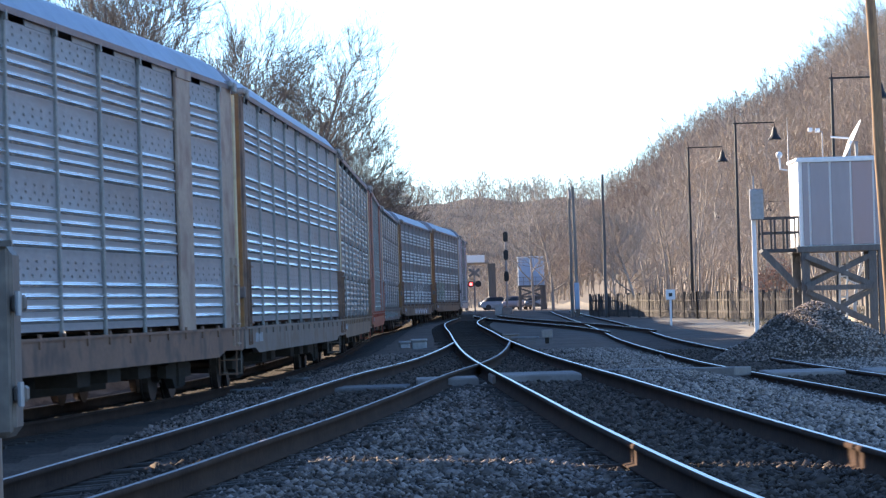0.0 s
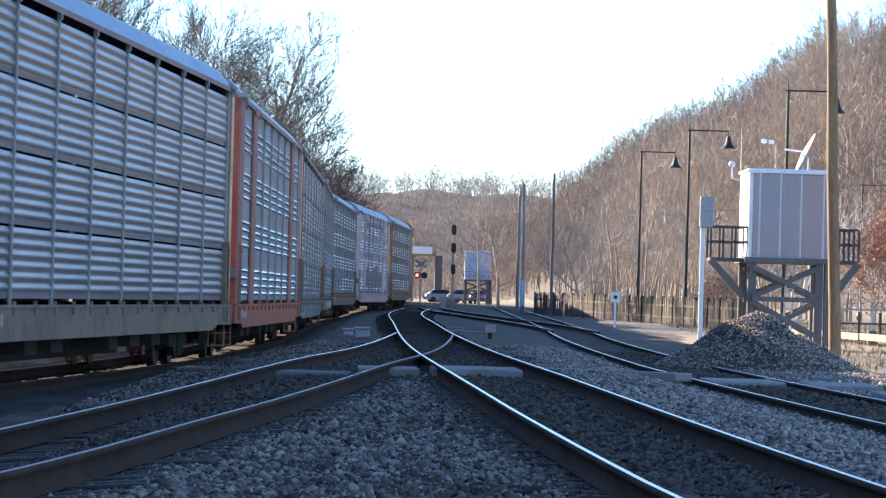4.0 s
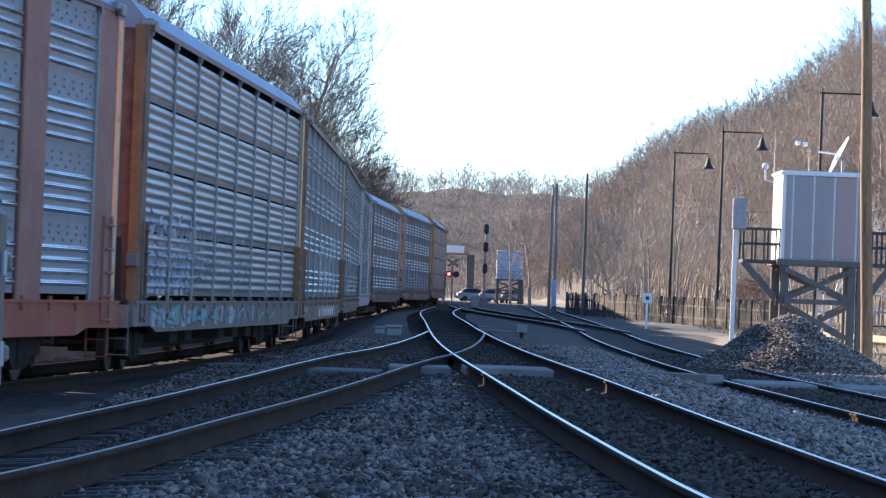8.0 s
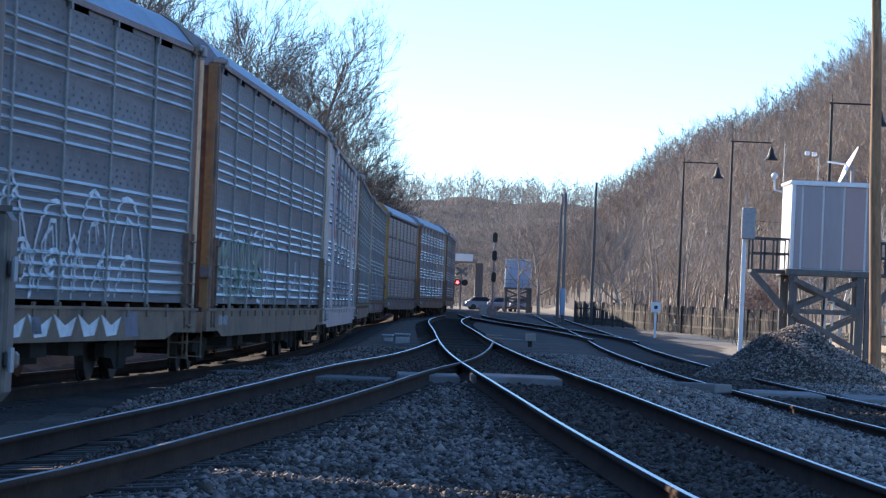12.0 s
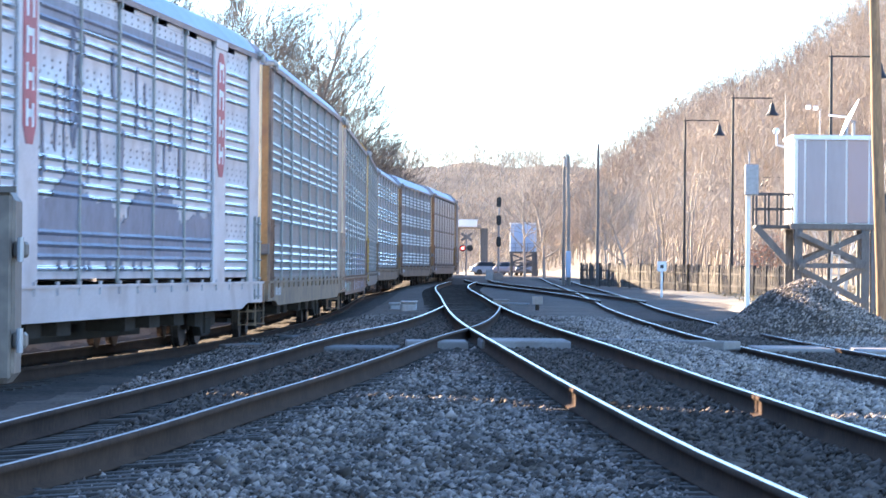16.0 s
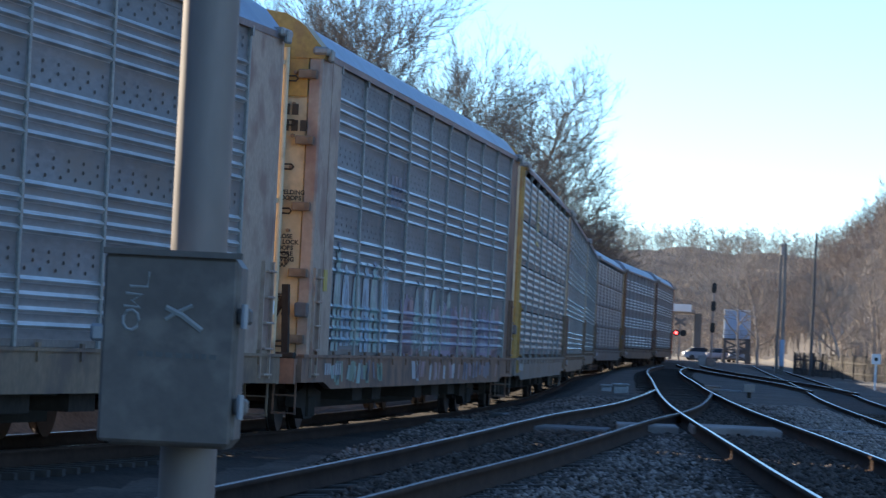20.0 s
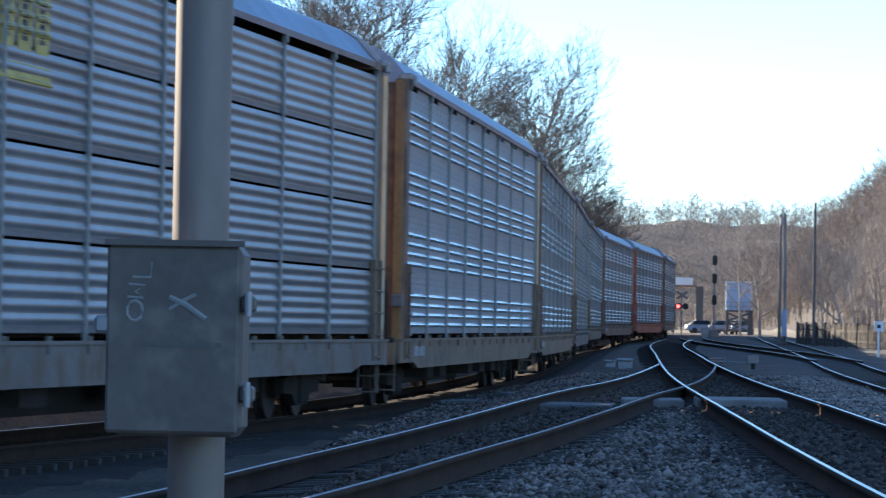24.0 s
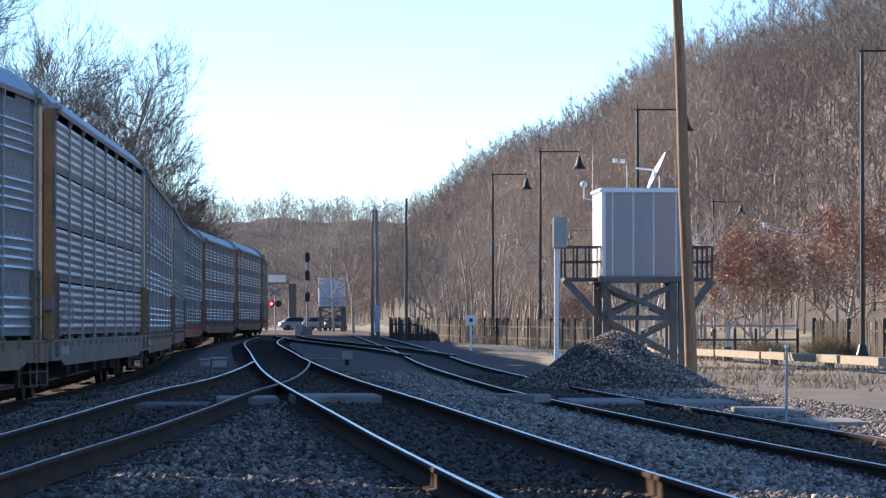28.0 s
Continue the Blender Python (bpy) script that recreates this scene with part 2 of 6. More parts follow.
# ---- building helpers ----
class Geo:
    """Gathers vertices and faces of one mesh."""

    def __init__(self):
        self.v, self.f = [], []

    def add(self, v, f):
        k = len(self.v)
        self.v += v
        self.f += [tuple(i + k for i in q) for q in f]
        return self

    def box(self, x0, x1, y0, y1, z0, z1, c=0.0):
        if c <= 0:
            v = [(x, y, z) for x in (x0, x1) for y in (y0, y1) for z in (z0, z1)]
            return self.add(v, [(0, 1, 3, 2), (4, 6, 7, 5), (0, 4, 5, 1), (2, 3, 7, 6), (0, 2, 6, 4), (1, 5, 7, 3)])
        # chamfered along z edges and at the top
        def ring(d, z):
            return [(x0 + d, y0 + c, z), (x0 + c, y0 + d, z), (x1 - c, y0 + d, z), (x1 - d, y0 + c, z), (x1 - d, y1 - c, z), (x1 - c, y1 - d, z), (x0 + c, y1 - d, z), (x0 + d, y1 - c, z)]
        return self.loft([ring(c * 0.8, z0), ring(0, z0 + c), ring(0, z1 - c), ring(c * 0.8, z1)])

    def loft(self, rings, caps=True):
        n = len(rings[0])
        v = [p for r in rings for p in r]
        f = [(a * n + i, a * n + (i + 1) % n, (a + 1) * n + (i + 1) % n, (a + 1) * n + i) for a in range(len(rings) - 1) for i in range(n)]
        if caps:
            f += [tuple(range(n - 1, -1, -1)), tuple((len(rings) - 1) * n + i for i in range(n))]
        return self.add(v, f)

    def tube(self, pts, r, n=8, r1=None):
        """A round bar along points; r1: the radius at its end."""
        pts = [Vector(p) for p in pts]
        rings = []
        for i, p in enumerate(pts):
            d = (pts[min(i + 1, len(pts) - 1)] - pts[max(i - 1, 0)]).normalized()
            a = d.cross(Vector((0.31, 0.17, 1.0)) if abs(d.z) < 0.95 else Vector((1, 0.1, 0))).normalized()
            b = d.cross(a)
            rr = r if r1 is None else r + (r1 - r) * i / (len(pts) - 1)
            rings.append([tuple(p + (a * math.cos(2 * math.pi * k / n) + b * math.sin(2 * math.pi * k / n)) * rr) for k in range(n)])
        return self.loft(rings)

    def bar(self, p, q, w, h=None):
        """A square bar from p to q."""
        p, q = Vector(p), Vector(q)
        d = (q - p).normalized()
        a = d.cross(Vector((0, 0, 1)) if abs(d.z) < 0.95 else Vector((0, 1, 0))).normalized()
        b = d.cross(a)
        a, b = a * w / 2, b * (h or w) / 2
        return self.loft([[tuple(c + a + b), tuple(c - a + b), tuple(c - a - b), tuple(c + a - b)] for c in (p, q)])

    def mesh(self, name, *mats):
        me = bpy.data.meshes.new(name)
        me.from_pydata(self.v, [], self.f)
        for m in mats:
            me.materials.append(m)
        bm = bmesh.new()
        bm.from_mesh(me)
        bmesh.ops.recalc_face_normals(bm, faces=bm.faces)
        bm.to_mesh(me)
        bm.free()
        return me


def part(name, me, material=None, parent=None, label="", at=None):
    """Links a mesh, or a Geo, as one object under its thing; a material given here stays with the object."""
    if isinstance(me, Geo):
        me = me.mesh(name, material)
    ob = new(name, me)
    if material and me.materials[0] != material:
        ob.material_slots[0].link = "OBJECT"
        ob.material_slots[0].material = material
    ob.parent = parent
    if at is not None:
        ob.matrix_basis = at
    return tagged(ob, label)


def smooth(me, angle=40):
    me.shade_smooth()
    me.set_sharp_from_angle(angle=radians(angle))
    return me


def raw_mesh(name, verts, faces, material):
    """A mesh from number arrays (vertices, and triangles or quads all alike)."""
    me = bpy.data.meshes.new(name)
    verts, faces = np.asarray(verts, np.float32), np.asarray(faces, np.int32)
    k = faces.shape[1]
    me.vertices.add(len(verts))
    me.vertices.foreach_set("co", verts.ravel())
    me.loops.add(faces.size)
    me.loops.foreach_set("vertex_index", faces.ravel())
    me.polygons.add(len(faces))
    me.polygons.foreach_set("loop_start", np.arange(0, faces.size, k, dtype=np.int32))
    me.update(calc_edges=True)
    me.materials.append(material)
    return me


def spline(ky, kx):
    """A natural cubic through (ky, kx), with straight ends, as a function."""
    ky, kx = np.array(ky, float), np.array(kx, float)
    n, h = len(ky), np.diff(ky)
    A, b = np.eye(n), np.zeros(n)
    for i in range(1, n - 1):
        A[i, i - 1], A[i, i], A[i, i + 1] = h[i - 1], 2 * (h[i - 1] + h[i]), h[i]
        b[i] = 6 * ((kx[i + 1] - kx[i]) / h[i] - (kx[i] - kx[i - 1]) / h[i - 1])
    M = np.linalg.solve(A, b)

    def inner(y):
        j = np.clip(np.searchsorted(ky, y) - 1, 0, n - 2)
        a, c, H = ky[j + 1] - y, y - ky[j], h[j]
        return M[j] * a ** 3 / (6 * H) + M[j + 1] * c ** 3 / (6 * H) + (kx[j] / H - M[j] * H / 6) * a + (kx[j + 1] / H - M[j + 1] * H / 6) * c

    def out(y):
        y = np.asarray(y, float)
        q = np.clip(y, ky[0], ky[-1])
        s0 = (inner(ky[0] + 0.5) - inner(ky[0])) / 0.5
        s1 = (inner(ky[-1]) - inner(ky[-1] - 0.5)) / 0.5
        return inner(q) + np.where(y < ky[0], (y - ky[0]) * s0, 0) + np.where(y > ky[-1], (y - ky[-1]) * s1, 0)
    return out


# ---- lie of the land ----
train_side = spline([15, 45, 75, 105, 135, 165, 195, 225, 250, 280, 330], [-9.6, -5.32, -3.18, -2.75, -2.79, -2.83, -1.73, -0.11, 0.7, 0.2, -4.0])
THIRD_DROP = 0.13          # the third track lies lower at its near end
SAG = 0.10                 # the near ends of the forked tracks lie a little lower


def grade(y):
    """Height of the tracks along the line."""
    return np.clip((y - 110) / 190, 0, 1) * 0.55 - SAG * np.clip((48 - y) / 26, 0, 1)


def left_drop(y):
    """How far the branch's outer rail lies below its inner one."""
    return 0.11 * np.clip((58 - y) / 33, 0, 1)


def ground_z(x, y):
    """Height of the yard: level by the near tracks, lower under the train's track, rising slightly far off."""
    x, y = np.asarray(x, float), np.asarray(y, float)
    z = grade(y) + SAG * np.clip((48 - y) / 26, 0, 1) * np.clip((x - 3.4) / 0.9, 0, 1)
    z = z - left_drop(y) * np.clip((L_TRACK(np.clip(y, 12, 98)) + 0.85 - x) / 1.6, 0, 1)
    z = z - THIRD_DROP * np.clip((130 - y) / 60, 0, 1) * np.clip((x - 3.6) / 0.8, 0, 1)
    low = np.clip((-1.9 - x - 0.02 * np.clip(60 - y, 0, 60)) / 1.6, 0, 1)
    z = z - 0.36 * low * np.clip((260 - y) / 60, 0, 1)
    bank = np.clip((train_side(np.clip(y, 15, 330)) - 3.9 - x) / 0.7, 0, 1)
    return z + bank * 1.05 * np.clip((270 - y) / 60, 0, 1)


# ---- tracks ----
TRAIN_Z = -0.2
R_TRACK = spline([-30, 0, 20, 25, 30, 35, 40, 48, 56, 62, 75, 98, 130, 170, 210], [5.6, 3.35, 2.31, 2.10, 1.92, 1.755, 1.61, 1.375, 1.19, 1.06, 0.85, 0.64, 0.4, 0.15, 0.9])
L_TRACK = spline([-30, 0, 21.2, 25, 28.1, 30, 35, 40, 48, 54, 61.6, 75, 98], [-7.6, -4.9, -3.03, -2.70, -2.48, -2.34, -1.96, -1.63, -1.16, -0.86, -0.40, 0.14, 0.64])
T_TRACK = spline([-20, 0, 27.5, 36, 42, 48, 54, 60, 66, 80, 98, 143, 198, 275], [8.3, 7.35, 6.27, 5.98, 5.82, 5.70, 5.59, 5.49, 5.42, 5.35, 5.4, 6.0, 6.6, 7.6])
X_TRACK = spline([120, 140, 165, 185, 205, 235], [5.78, 5.35, 4.2, 3.2, 2.35, 1.75])


def rail_line(path, side, y0, y1, step=1.0, dz=0.2, half=0.7535, rise=grade):
    """Points of one rail of a track: side -1 left, 1 right."""
    n = int((y1 - y0) / step) + 1
    ys = np.linspace(y0, y1, n)
    xs = path(ys)
    d = np.gradient(xs, ys)
    nx, ny = 1 / np.hypot(1, d), -d / np.hypot(1, d)
    return np.stack([xs + side * half * nx, ys + side * half * ny, rise(ys) + dz], 1)


def rail_mesh(name, pts, top=None):
    """A T-section rail along points: foot, web and head; the head's top is polished."""
    prof = [(-0.07, -0.185), (0.07, -0.185), (0.07, -0.17), (0.012, -0.155), (0.012, -0.05), (0.036, -0.038), (0.034, -0.012), (0.02, 0.0), (-0.02, 0.0), (-0.034, -0.012), (-0.036, -0.038), (-0.012, -0.05), (-0.012, -0.155), (-0.07, -0.17)]
    d = np.gradient(pts[:, :2], axis=0)
    d /= np.linalg.norm(d, axis=1)[:, None]
    nrm = np.stack([d[:, 1], -d[:, 0]], 1)
    n, m = len(pts), len(prof)
    v = np.array([[(p[0] + q[0] * a, p[1] + q[1] * a, p[2] + b) for a, b in prof] for p, q in zip(pts, nrm)]).reshape(-1, 3)
    f = np.array([(a * m + i, a * m + (i + 1) % m, (a + 1) * m + (i + 1) % m, (a + 1) * m + i) for a in range(n - 1) for i in range(m)])
    me = raw_mesh(name, v, f, RAILSIDE)
    me.materials.append(top or RAILTOP)
    idx = np.zeros(len(f), np.int32)
    idx.reshape(n - 1, m)[:, 7] = 1
    me.polygons.foreach_set("material_index", idx)
    return me


def far_grade(y):
    return np.clip((y - 110) / 190, 0, 1) * 0.55


def third_grade(y):
    return far_grade(y) - THIRD_DROP * np.clip((130 - y) / 60, 0, 1)


def outer_grade(y):
    return grade(y) - left_drop(y)


def track(name, label, path, y0, y1, near, dz=0.2, half=0.7535, rises=(grade, grade), dull=False):
    tr = tagged(new(name), label, "railway track", kind="structure")
    for side, rise in zip((-1, 1), rises):
        part("rail", rail_mesh("rail", rail_line(path, side, y0, y1, 1.0, dz, half, rise), RAILDULL if dull and side > 0 else None), None, tr)
    tie = Geo().box(-1.3, 1.3, -0.11, 0.11, -0.14, 0.0, 0.015).mesh("tie", TIEM)
    rest = Geo()
    y, k = y0, 0
    rnd = random.Random(name)
    while y < y1 - 1:
        x = float(path(y))
        a = math.atan(float(path(y + 0.5) - path(y - 0.5)))
        za, zb = float(rises[0](y)), float(rises[1](y))
        z = (za + zb) / 2 + dz - 0.187 + rnd.uniform(-0.012, 0.012)
        if near[0] < y < near[1]:
            part("tie", tie, None, tr, at=pose(x, y, z, 0, math.degrees(math.atan2(za - zb, 2 * half)), -math.degrees(a) + rnd.uniform(-1, 1)))
            k += 1
        else:
            rest.box(x - 1.3, x + 1.3, y - 0.11, y + 0.11, z - 0.14, z)
        y += 0.53
    if rest.f:
        tagged(part("ties", rest, TIEM, tr), kind="stuff")
    return tr


def low_track():
    """The train's own track, a little lower than the others."""
    tr = tagged(new("track_train"), "rusty rails under the train on dark ties", "railway track", kind="structure")
    centre = lambda y: train_side(y) - 1.6
    for side in (-1, 1):
        part("rail", rail_mesh("rail", rail_line(centre, side, 14, 320, 1.5, TRAIN_Z, rise=far_grade)), None, tr)
    rest = Geo()
    y = 15.0
    while y < 200:
        x = float(centre(y))
        z = TRAIN_Z - 0.18 + float(np.clip((y - 110) / 190, 0, 1) * 0.55)
        rest.box(x - 1.3, x + 1.3, y - 0.11, y + 0.11, z - 0.14, z)
        y += 0.56
    tagged(part("ties", rest, TIEM, tr), kind="stuff")


low_track()
track("track_main", "rusty rails with polished heads on dark timber ties", lambda y: R_TRACK(y) + 0.03, 12, 210, (18, 100), half=0.735)
track("track_branch", "rusty rails with polished heads joining at a turnout", L_TRACK, 12, 98, (18, 97), rises=(outer_grade, grade), dull=True)
track("track_third", "rusty rails with polished heads on dark timber ties", T_TRACK, 10, 275, (20, 100), dz=0.10, rises=(third_grade, third_grade))
track("track_crossover", "rusty crossover rails between two tracks", X_TRACK, 121, 234, (0, 0), dz=0.15)

# ---- ground and hills ----
def step(t):
    t = np.clip(t, 0, 1)
    return t * t * (3 - 2 * t)


def bumps(x, y, size):
    return (np.sin(x / size * 2.1 + 1.3) * np.sin(y / size * 1.7 + 0.4) + 0.6 * np.sin(x / size * 4.3 + y / size * 3.1)) * 0.5


def hill_z(x, y):
    """Wooded hills that close the valley: along its right side, across its end and low on the left."""
    base = 40 - 0.028 * y
    right = step((x - base) / (52 - 0.012 * y)) * (30.6 + 3.0 * bumps(x, y, 60)) * step((y - 60) / 160)
    end = step((y - 800) / 230) * (28 + 3.5 * bumps(x, y, 40) + 2.5 * bumps(x + 31, y, 17))
    left = step((-x - 45) / 90) * 9 * step((y + 200) / 200)
    return np.maximum(np.maximum(right, end), left)


def terrain(x, y):
    return ground_z(x, y) + hill_z(np.asarray(x, float), np.asarray(y, float))


def build_ground():
    xs = np.unique(np.concatenate([np.linspace(-2500, -120, 14), np.linspace(-120, -14, 28), np.linspace(-14, 14, 113), np.linspace(14, 160, 60), np.linspace(160, 2500, 16)]))
    ys = np.unique(np.concatenate([np.linspace(-2500, -40, 14), np.linspace(-40, 16, 20), np.linspace(16, 110, 240), np.linspace(110, 300, 95), np.linspace(300, 1100, 130), np.linspace(1100, 3200, 16)]))
    X, Y = np.meshgrid(xs, ys)
    Z = terrain(X, Y)
    near = (np.abs(X) < 12) & (Y > 14) & (Y < 120)
    fine = np.random.default_rng(3).normal(0, 0.012, Z.shape)
    Z = Z + np.where(near, fine, 0)
    ty = np.clip(Y, -30, 210)
    off = np.minimum(np.minimum(np.abs(X - R_TRACK(ty)), np.abs(X - T_TRACK(ty))), np.abs(X - L_TRACK(np.clip(Y, -30, 98))))
    bed = np.clip((off - 0.88) / 0.5, 0, 1)
    Z = np.where(near & (X > -4.2) & (X < 7), Z - 0.02 + 0.05 * bed, Z)
    nx, ny = len(xs), len(ys)
    i = (np.arange(ny - 1)[:, None] * nx + np.arange(nx - 1)[None]).ravel()
    f = np.stack([i, i + 1, i + nx + 1, i + nx], 1)
    me = raw_mesh("ground", np.stack([X.ravel(), Y.ravel(), Z.ravel()], 1), f, BALLAST)
    me.materials.append(SOIL)
    me.materials.append(LITTER)
    me.materials.append(OILBED)
    me.materials.append(GRAVEL)
    cx, cy = X.ravel()[f].mean(1), Y.ravel()[f].mean(1)
    edge = 8.6 + 0.5 * np.sin(cy * 0.21) + np.clip((cy - 60) / 200, 0, 1) * 2
    idx = np.where((cx < edge) & (cx > -12) & (cy < 420), 0, 1)
    idx = np.where((cx >= edge) & (cx < 15.5 + 0.8 * np.sin(cy * 0.17)) & (cy < 98), 4, idx)
    idx = np.where(hill_z(cx, cy) > 0.6, 2, idx)
    ty = np.clip(cy, -30, 210)
    mid = np.minimum(np.minimum(np.abs(cx - R_TRACK(ty)), np.abs(cx - T_TRACK(ty))), np.abs(cx - L_TRACK(np.clip(cy, -30, 98))))
    tm = np.abs(cx - train_side(np.clip(cy, 15, 330)) + 1.6)
    idx = np.where(((mid < 0.8) | (tm < 2.2)) & (cy > 10) & (cy < 280), 3, idx)
    me.polygons.foreach_set("material_index", idx.astype(np.int32))
    me.shade_smooth()
    tagged(new("ground", me), "grey ballast yard with dry grass, rising to wooded hills", "ground", kind="structure")


build_ground()

# ---- the train ----
CAR, BODY = 28.4, 27.1     # coupled length and body length
SP_Y = np.linspace(-420, 420, 3361)
SP_X = train_side(SP_Y) - 1.6
SP_S = np.concatenate([[0], np.cumsum(np.hypot(np.diff(SP_X), np.diff(SP_Y)))])
S_ZERO = float(np.interp(10, SP_Y, SP_S))


def on_track(s):
    """Place on the train's track, s metres along it from y = 10."""
    s = s + S_ZERO
    return float(np.interp(s, SP_S, SP_X)), float(np.interp(s, SP_S, SP_Y))


def car_pose(s):
    """Pose of a car whose middle is s metres along the track; its x axis points away along the track."""
    (x0, y0), (x1, y1) = on_track(s - 9.8), on_track(s + 9.8)
    z = TRAIN_Z + 0.75 * max(0.0, min(1.0, ((y0 + y1) / 2 - 110) / 190))
    return pose((x0 + x1) / 2, (y0 + y1) / 2, z, 0, 0, math.degrees(math.atan2(y1 - y0, x1 - x0)))


# distance gone by the train at given seconds
GONE_T = [0, 5, 6, 8, 11, 16, 17, 20, 24, 28]
GONE_D = [0, 59.1, 70.5, 94.3, 131.9, 192.6, 204.3, 241.0, 289.8, 339.0]
gone = spline(GONE_T, GONE_D)
SLACK = {0: 1.7, 1: 1.7, 2: 1.7, 3: 0.8}   # how much closer together the first cars are coupled
JOINT0 = 52.7              # place of the first coupling at the start

PB, PT = 1.10, 5.23        # bottom and top of the side panels above the rail
YS = -1.52                 # the side that the camera sees
HB = 13.0                  # half the length of the rack that stands on the flat car


def bays(wide, near_w, far_w, count):
    """Middles and width of the panels, and the places of the posts between them."""
    if wide:
        w = 3.0
        mids = [-10.3, -6.0, -3.0, 0.0, 3.0, 6.0, 10.3]
        return mids, w, [-11.8, -4.5, -1.5, 1.5, 4.5, 11.8]
    a, b = -HB + near_w + 0.01, HB - far_w - 0.01
    w = (b - a) / count
    return [a + (i + 0.5) * w for i in range(count)], w, [a + i * w for i in range(count + 1)]


def rib_profile(rows=4, ribs=4, deep=0.016, pitch=0.16):
    """Outline of the pressed side, from bottom to top: groups of rounded ribs with flat bands between."""
    prof = []
    row = (PT - PB - 0.24) / 4
    for r in range(rows):
        a = PB + 0.10 + r * row
        prof.append((a, 0.0))
        for k in range(ribs):
            b = a + row * (0.07 + pitch * k)
            if rows > 1:
                b += row * pitch * 0.22
            for q in range(9):
                prof.append((b + row * pitch * (0.50 if rows > 1 else 0.96) * q / 8, -deep * (1 - math.cos(2 * math.pi * q / 8))))
    prof.append((PB + 0.10 + rows * row - (0.045 if rows == 1 else 0), 0.0))
    return prof


def panel_mesh(mt, lines, width):
    """A pressed side panel between two posts; lines: one of four shallow sheets stacked with open slots between."""
    g = Geo()
    prof = rib_profile(1, 6, 0.012, 0.15) if lines else rib_profile()
    w = width / 2 - 0.01
    v = [(x, YS + dy + 0.02, zz) for x in (-w, w) for zz, dy in prof]
    n = len(prof)
    g.add(v, [(i, i + 1, n + i + 1, n + i) for i in range(n - 1)])
    me = bpy.data.meshes.new("panel")
    me.from_pydata(g.v, [], g.f)
    me.materials.append(mt)
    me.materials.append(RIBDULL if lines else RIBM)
    # the rounded ribs get a paler metal than the flat bands, as a painted sky highlight
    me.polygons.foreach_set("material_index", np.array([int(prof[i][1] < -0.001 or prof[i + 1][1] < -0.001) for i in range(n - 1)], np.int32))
    return smooth(me, 50)


def ribbon(g, pts, width):
    """A painted stroke that follows the ribs, along points (x, z)."""
    pz = rib_profile()
    zs, ys = [q[0] for q in pz], [q[1] for q in pz]
    line = []
    for (xa, za), (xb, zb) in zip(pts, pts[1:]):
        n = max(2, int(math.hypot(xb - xa, zb - za) / 0.035))
        line += [(xa + (xb - xa) * k / n, za + (zb - za) * k / n) for k in range(n)]
    line.append(pts[-1])
    v, f = [], []
    for k, (x, z) in enumerate(line):
        a, b = line[max(k - 1, 0)], line[min(k + 1, len(line) - 1)]
        d = math.hypot(b[0] - a[0], b[1] - a[1]) or 1
        nx, nz = -(b[1] - a[1]) / d * width / 2, (b[0] - a[0]) / d * width / 2
        for sg in (-1, 1):
            zz = z + sg * nz
            off = float(np.interp(zz, zs, ys)) + 0.02 if zz > PB else -0.045
            v.append((x + sg * nx, YS + off - 0.014, zz))
        if k:
            f.append((2 * k - 2, 2 * k - 1, 2 * k + 1, 2 * k))
    g.add(v, f)


def block(g, x0, x1, z0, z1):
    """A painted block that follows the ribs."""
    n = max(2, int((z1 - z0) / 0.02))
    pz = rib_profile()
    zs, ys = [q[0] for q in pz], [q[1] for q in pz]
    zz = [z0 + (z1 - z0) * k / n for k in range(n + 1)]
    v = [(x, YS + float(np.interp(z, zs, ys)) + 0.007, z) for z in zz for x in (x0, x1)]
    g.add(v, [(2 * k, 2 * k + 1, 2 * k + 3, 2 * k + 2) for k in range(n)])


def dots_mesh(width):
    """Rows of oblong vent holes of a panel: flat black faces painted for the shade inside."""
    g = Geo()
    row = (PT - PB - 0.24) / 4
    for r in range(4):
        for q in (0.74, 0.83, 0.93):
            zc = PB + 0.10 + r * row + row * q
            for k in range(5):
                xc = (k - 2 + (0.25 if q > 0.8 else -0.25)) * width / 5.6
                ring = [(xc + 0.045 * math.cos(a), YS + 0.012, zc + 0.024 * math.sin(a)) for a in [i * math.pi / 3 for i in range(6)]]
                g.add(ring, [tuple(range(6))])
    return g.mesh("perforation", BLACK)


def roof_mesh(mt):
    """A roof with sloped shoulders, a low crown and standing seams."""
    prof = [(-1.56, 5.16), (-1.58, 5.24), (-1.50, 5.30), (-1.28, 5.56), (-1.02, 5.72), (-0.5, 5.80), (0, 5.83), (0.5, 5.80), (1.02, 5.72), (1.28, 5.56), (1.50, 5.30), (1.58, 5.24), (1.56, 5.16)]
    g = Geo()
    xs = []
    n = 22
    for i in range(n):
        a = -HB + i * 2 * HB / n
        b = a + 2 * HB / n
        xs += [(a, 0.0), (a + 0.02, 0.0012), (a + 0.05, 0.0012), (a + 0.07, 0.0)]
    xs.append((HB, 0.0))
    k = len(prof)
    v = [(x, y * (1 + d * 0.2), z + d) for x, d in xs for y, z in prof]
    f = [(a * k + i, (a + 1) * k + i, (a + 1) * k + i + 1, a * k + i + 1) for a in range(len(xs) - 1) for i in range(k - 1)]
    f += [tuple(range(k)), tuple((len(xs) - 1) * k + i for i in range(k - 1, -1, -1))]
    g.add(v, f)
    me = g.mesh("roof", mt)
    return smooth(me, 50)


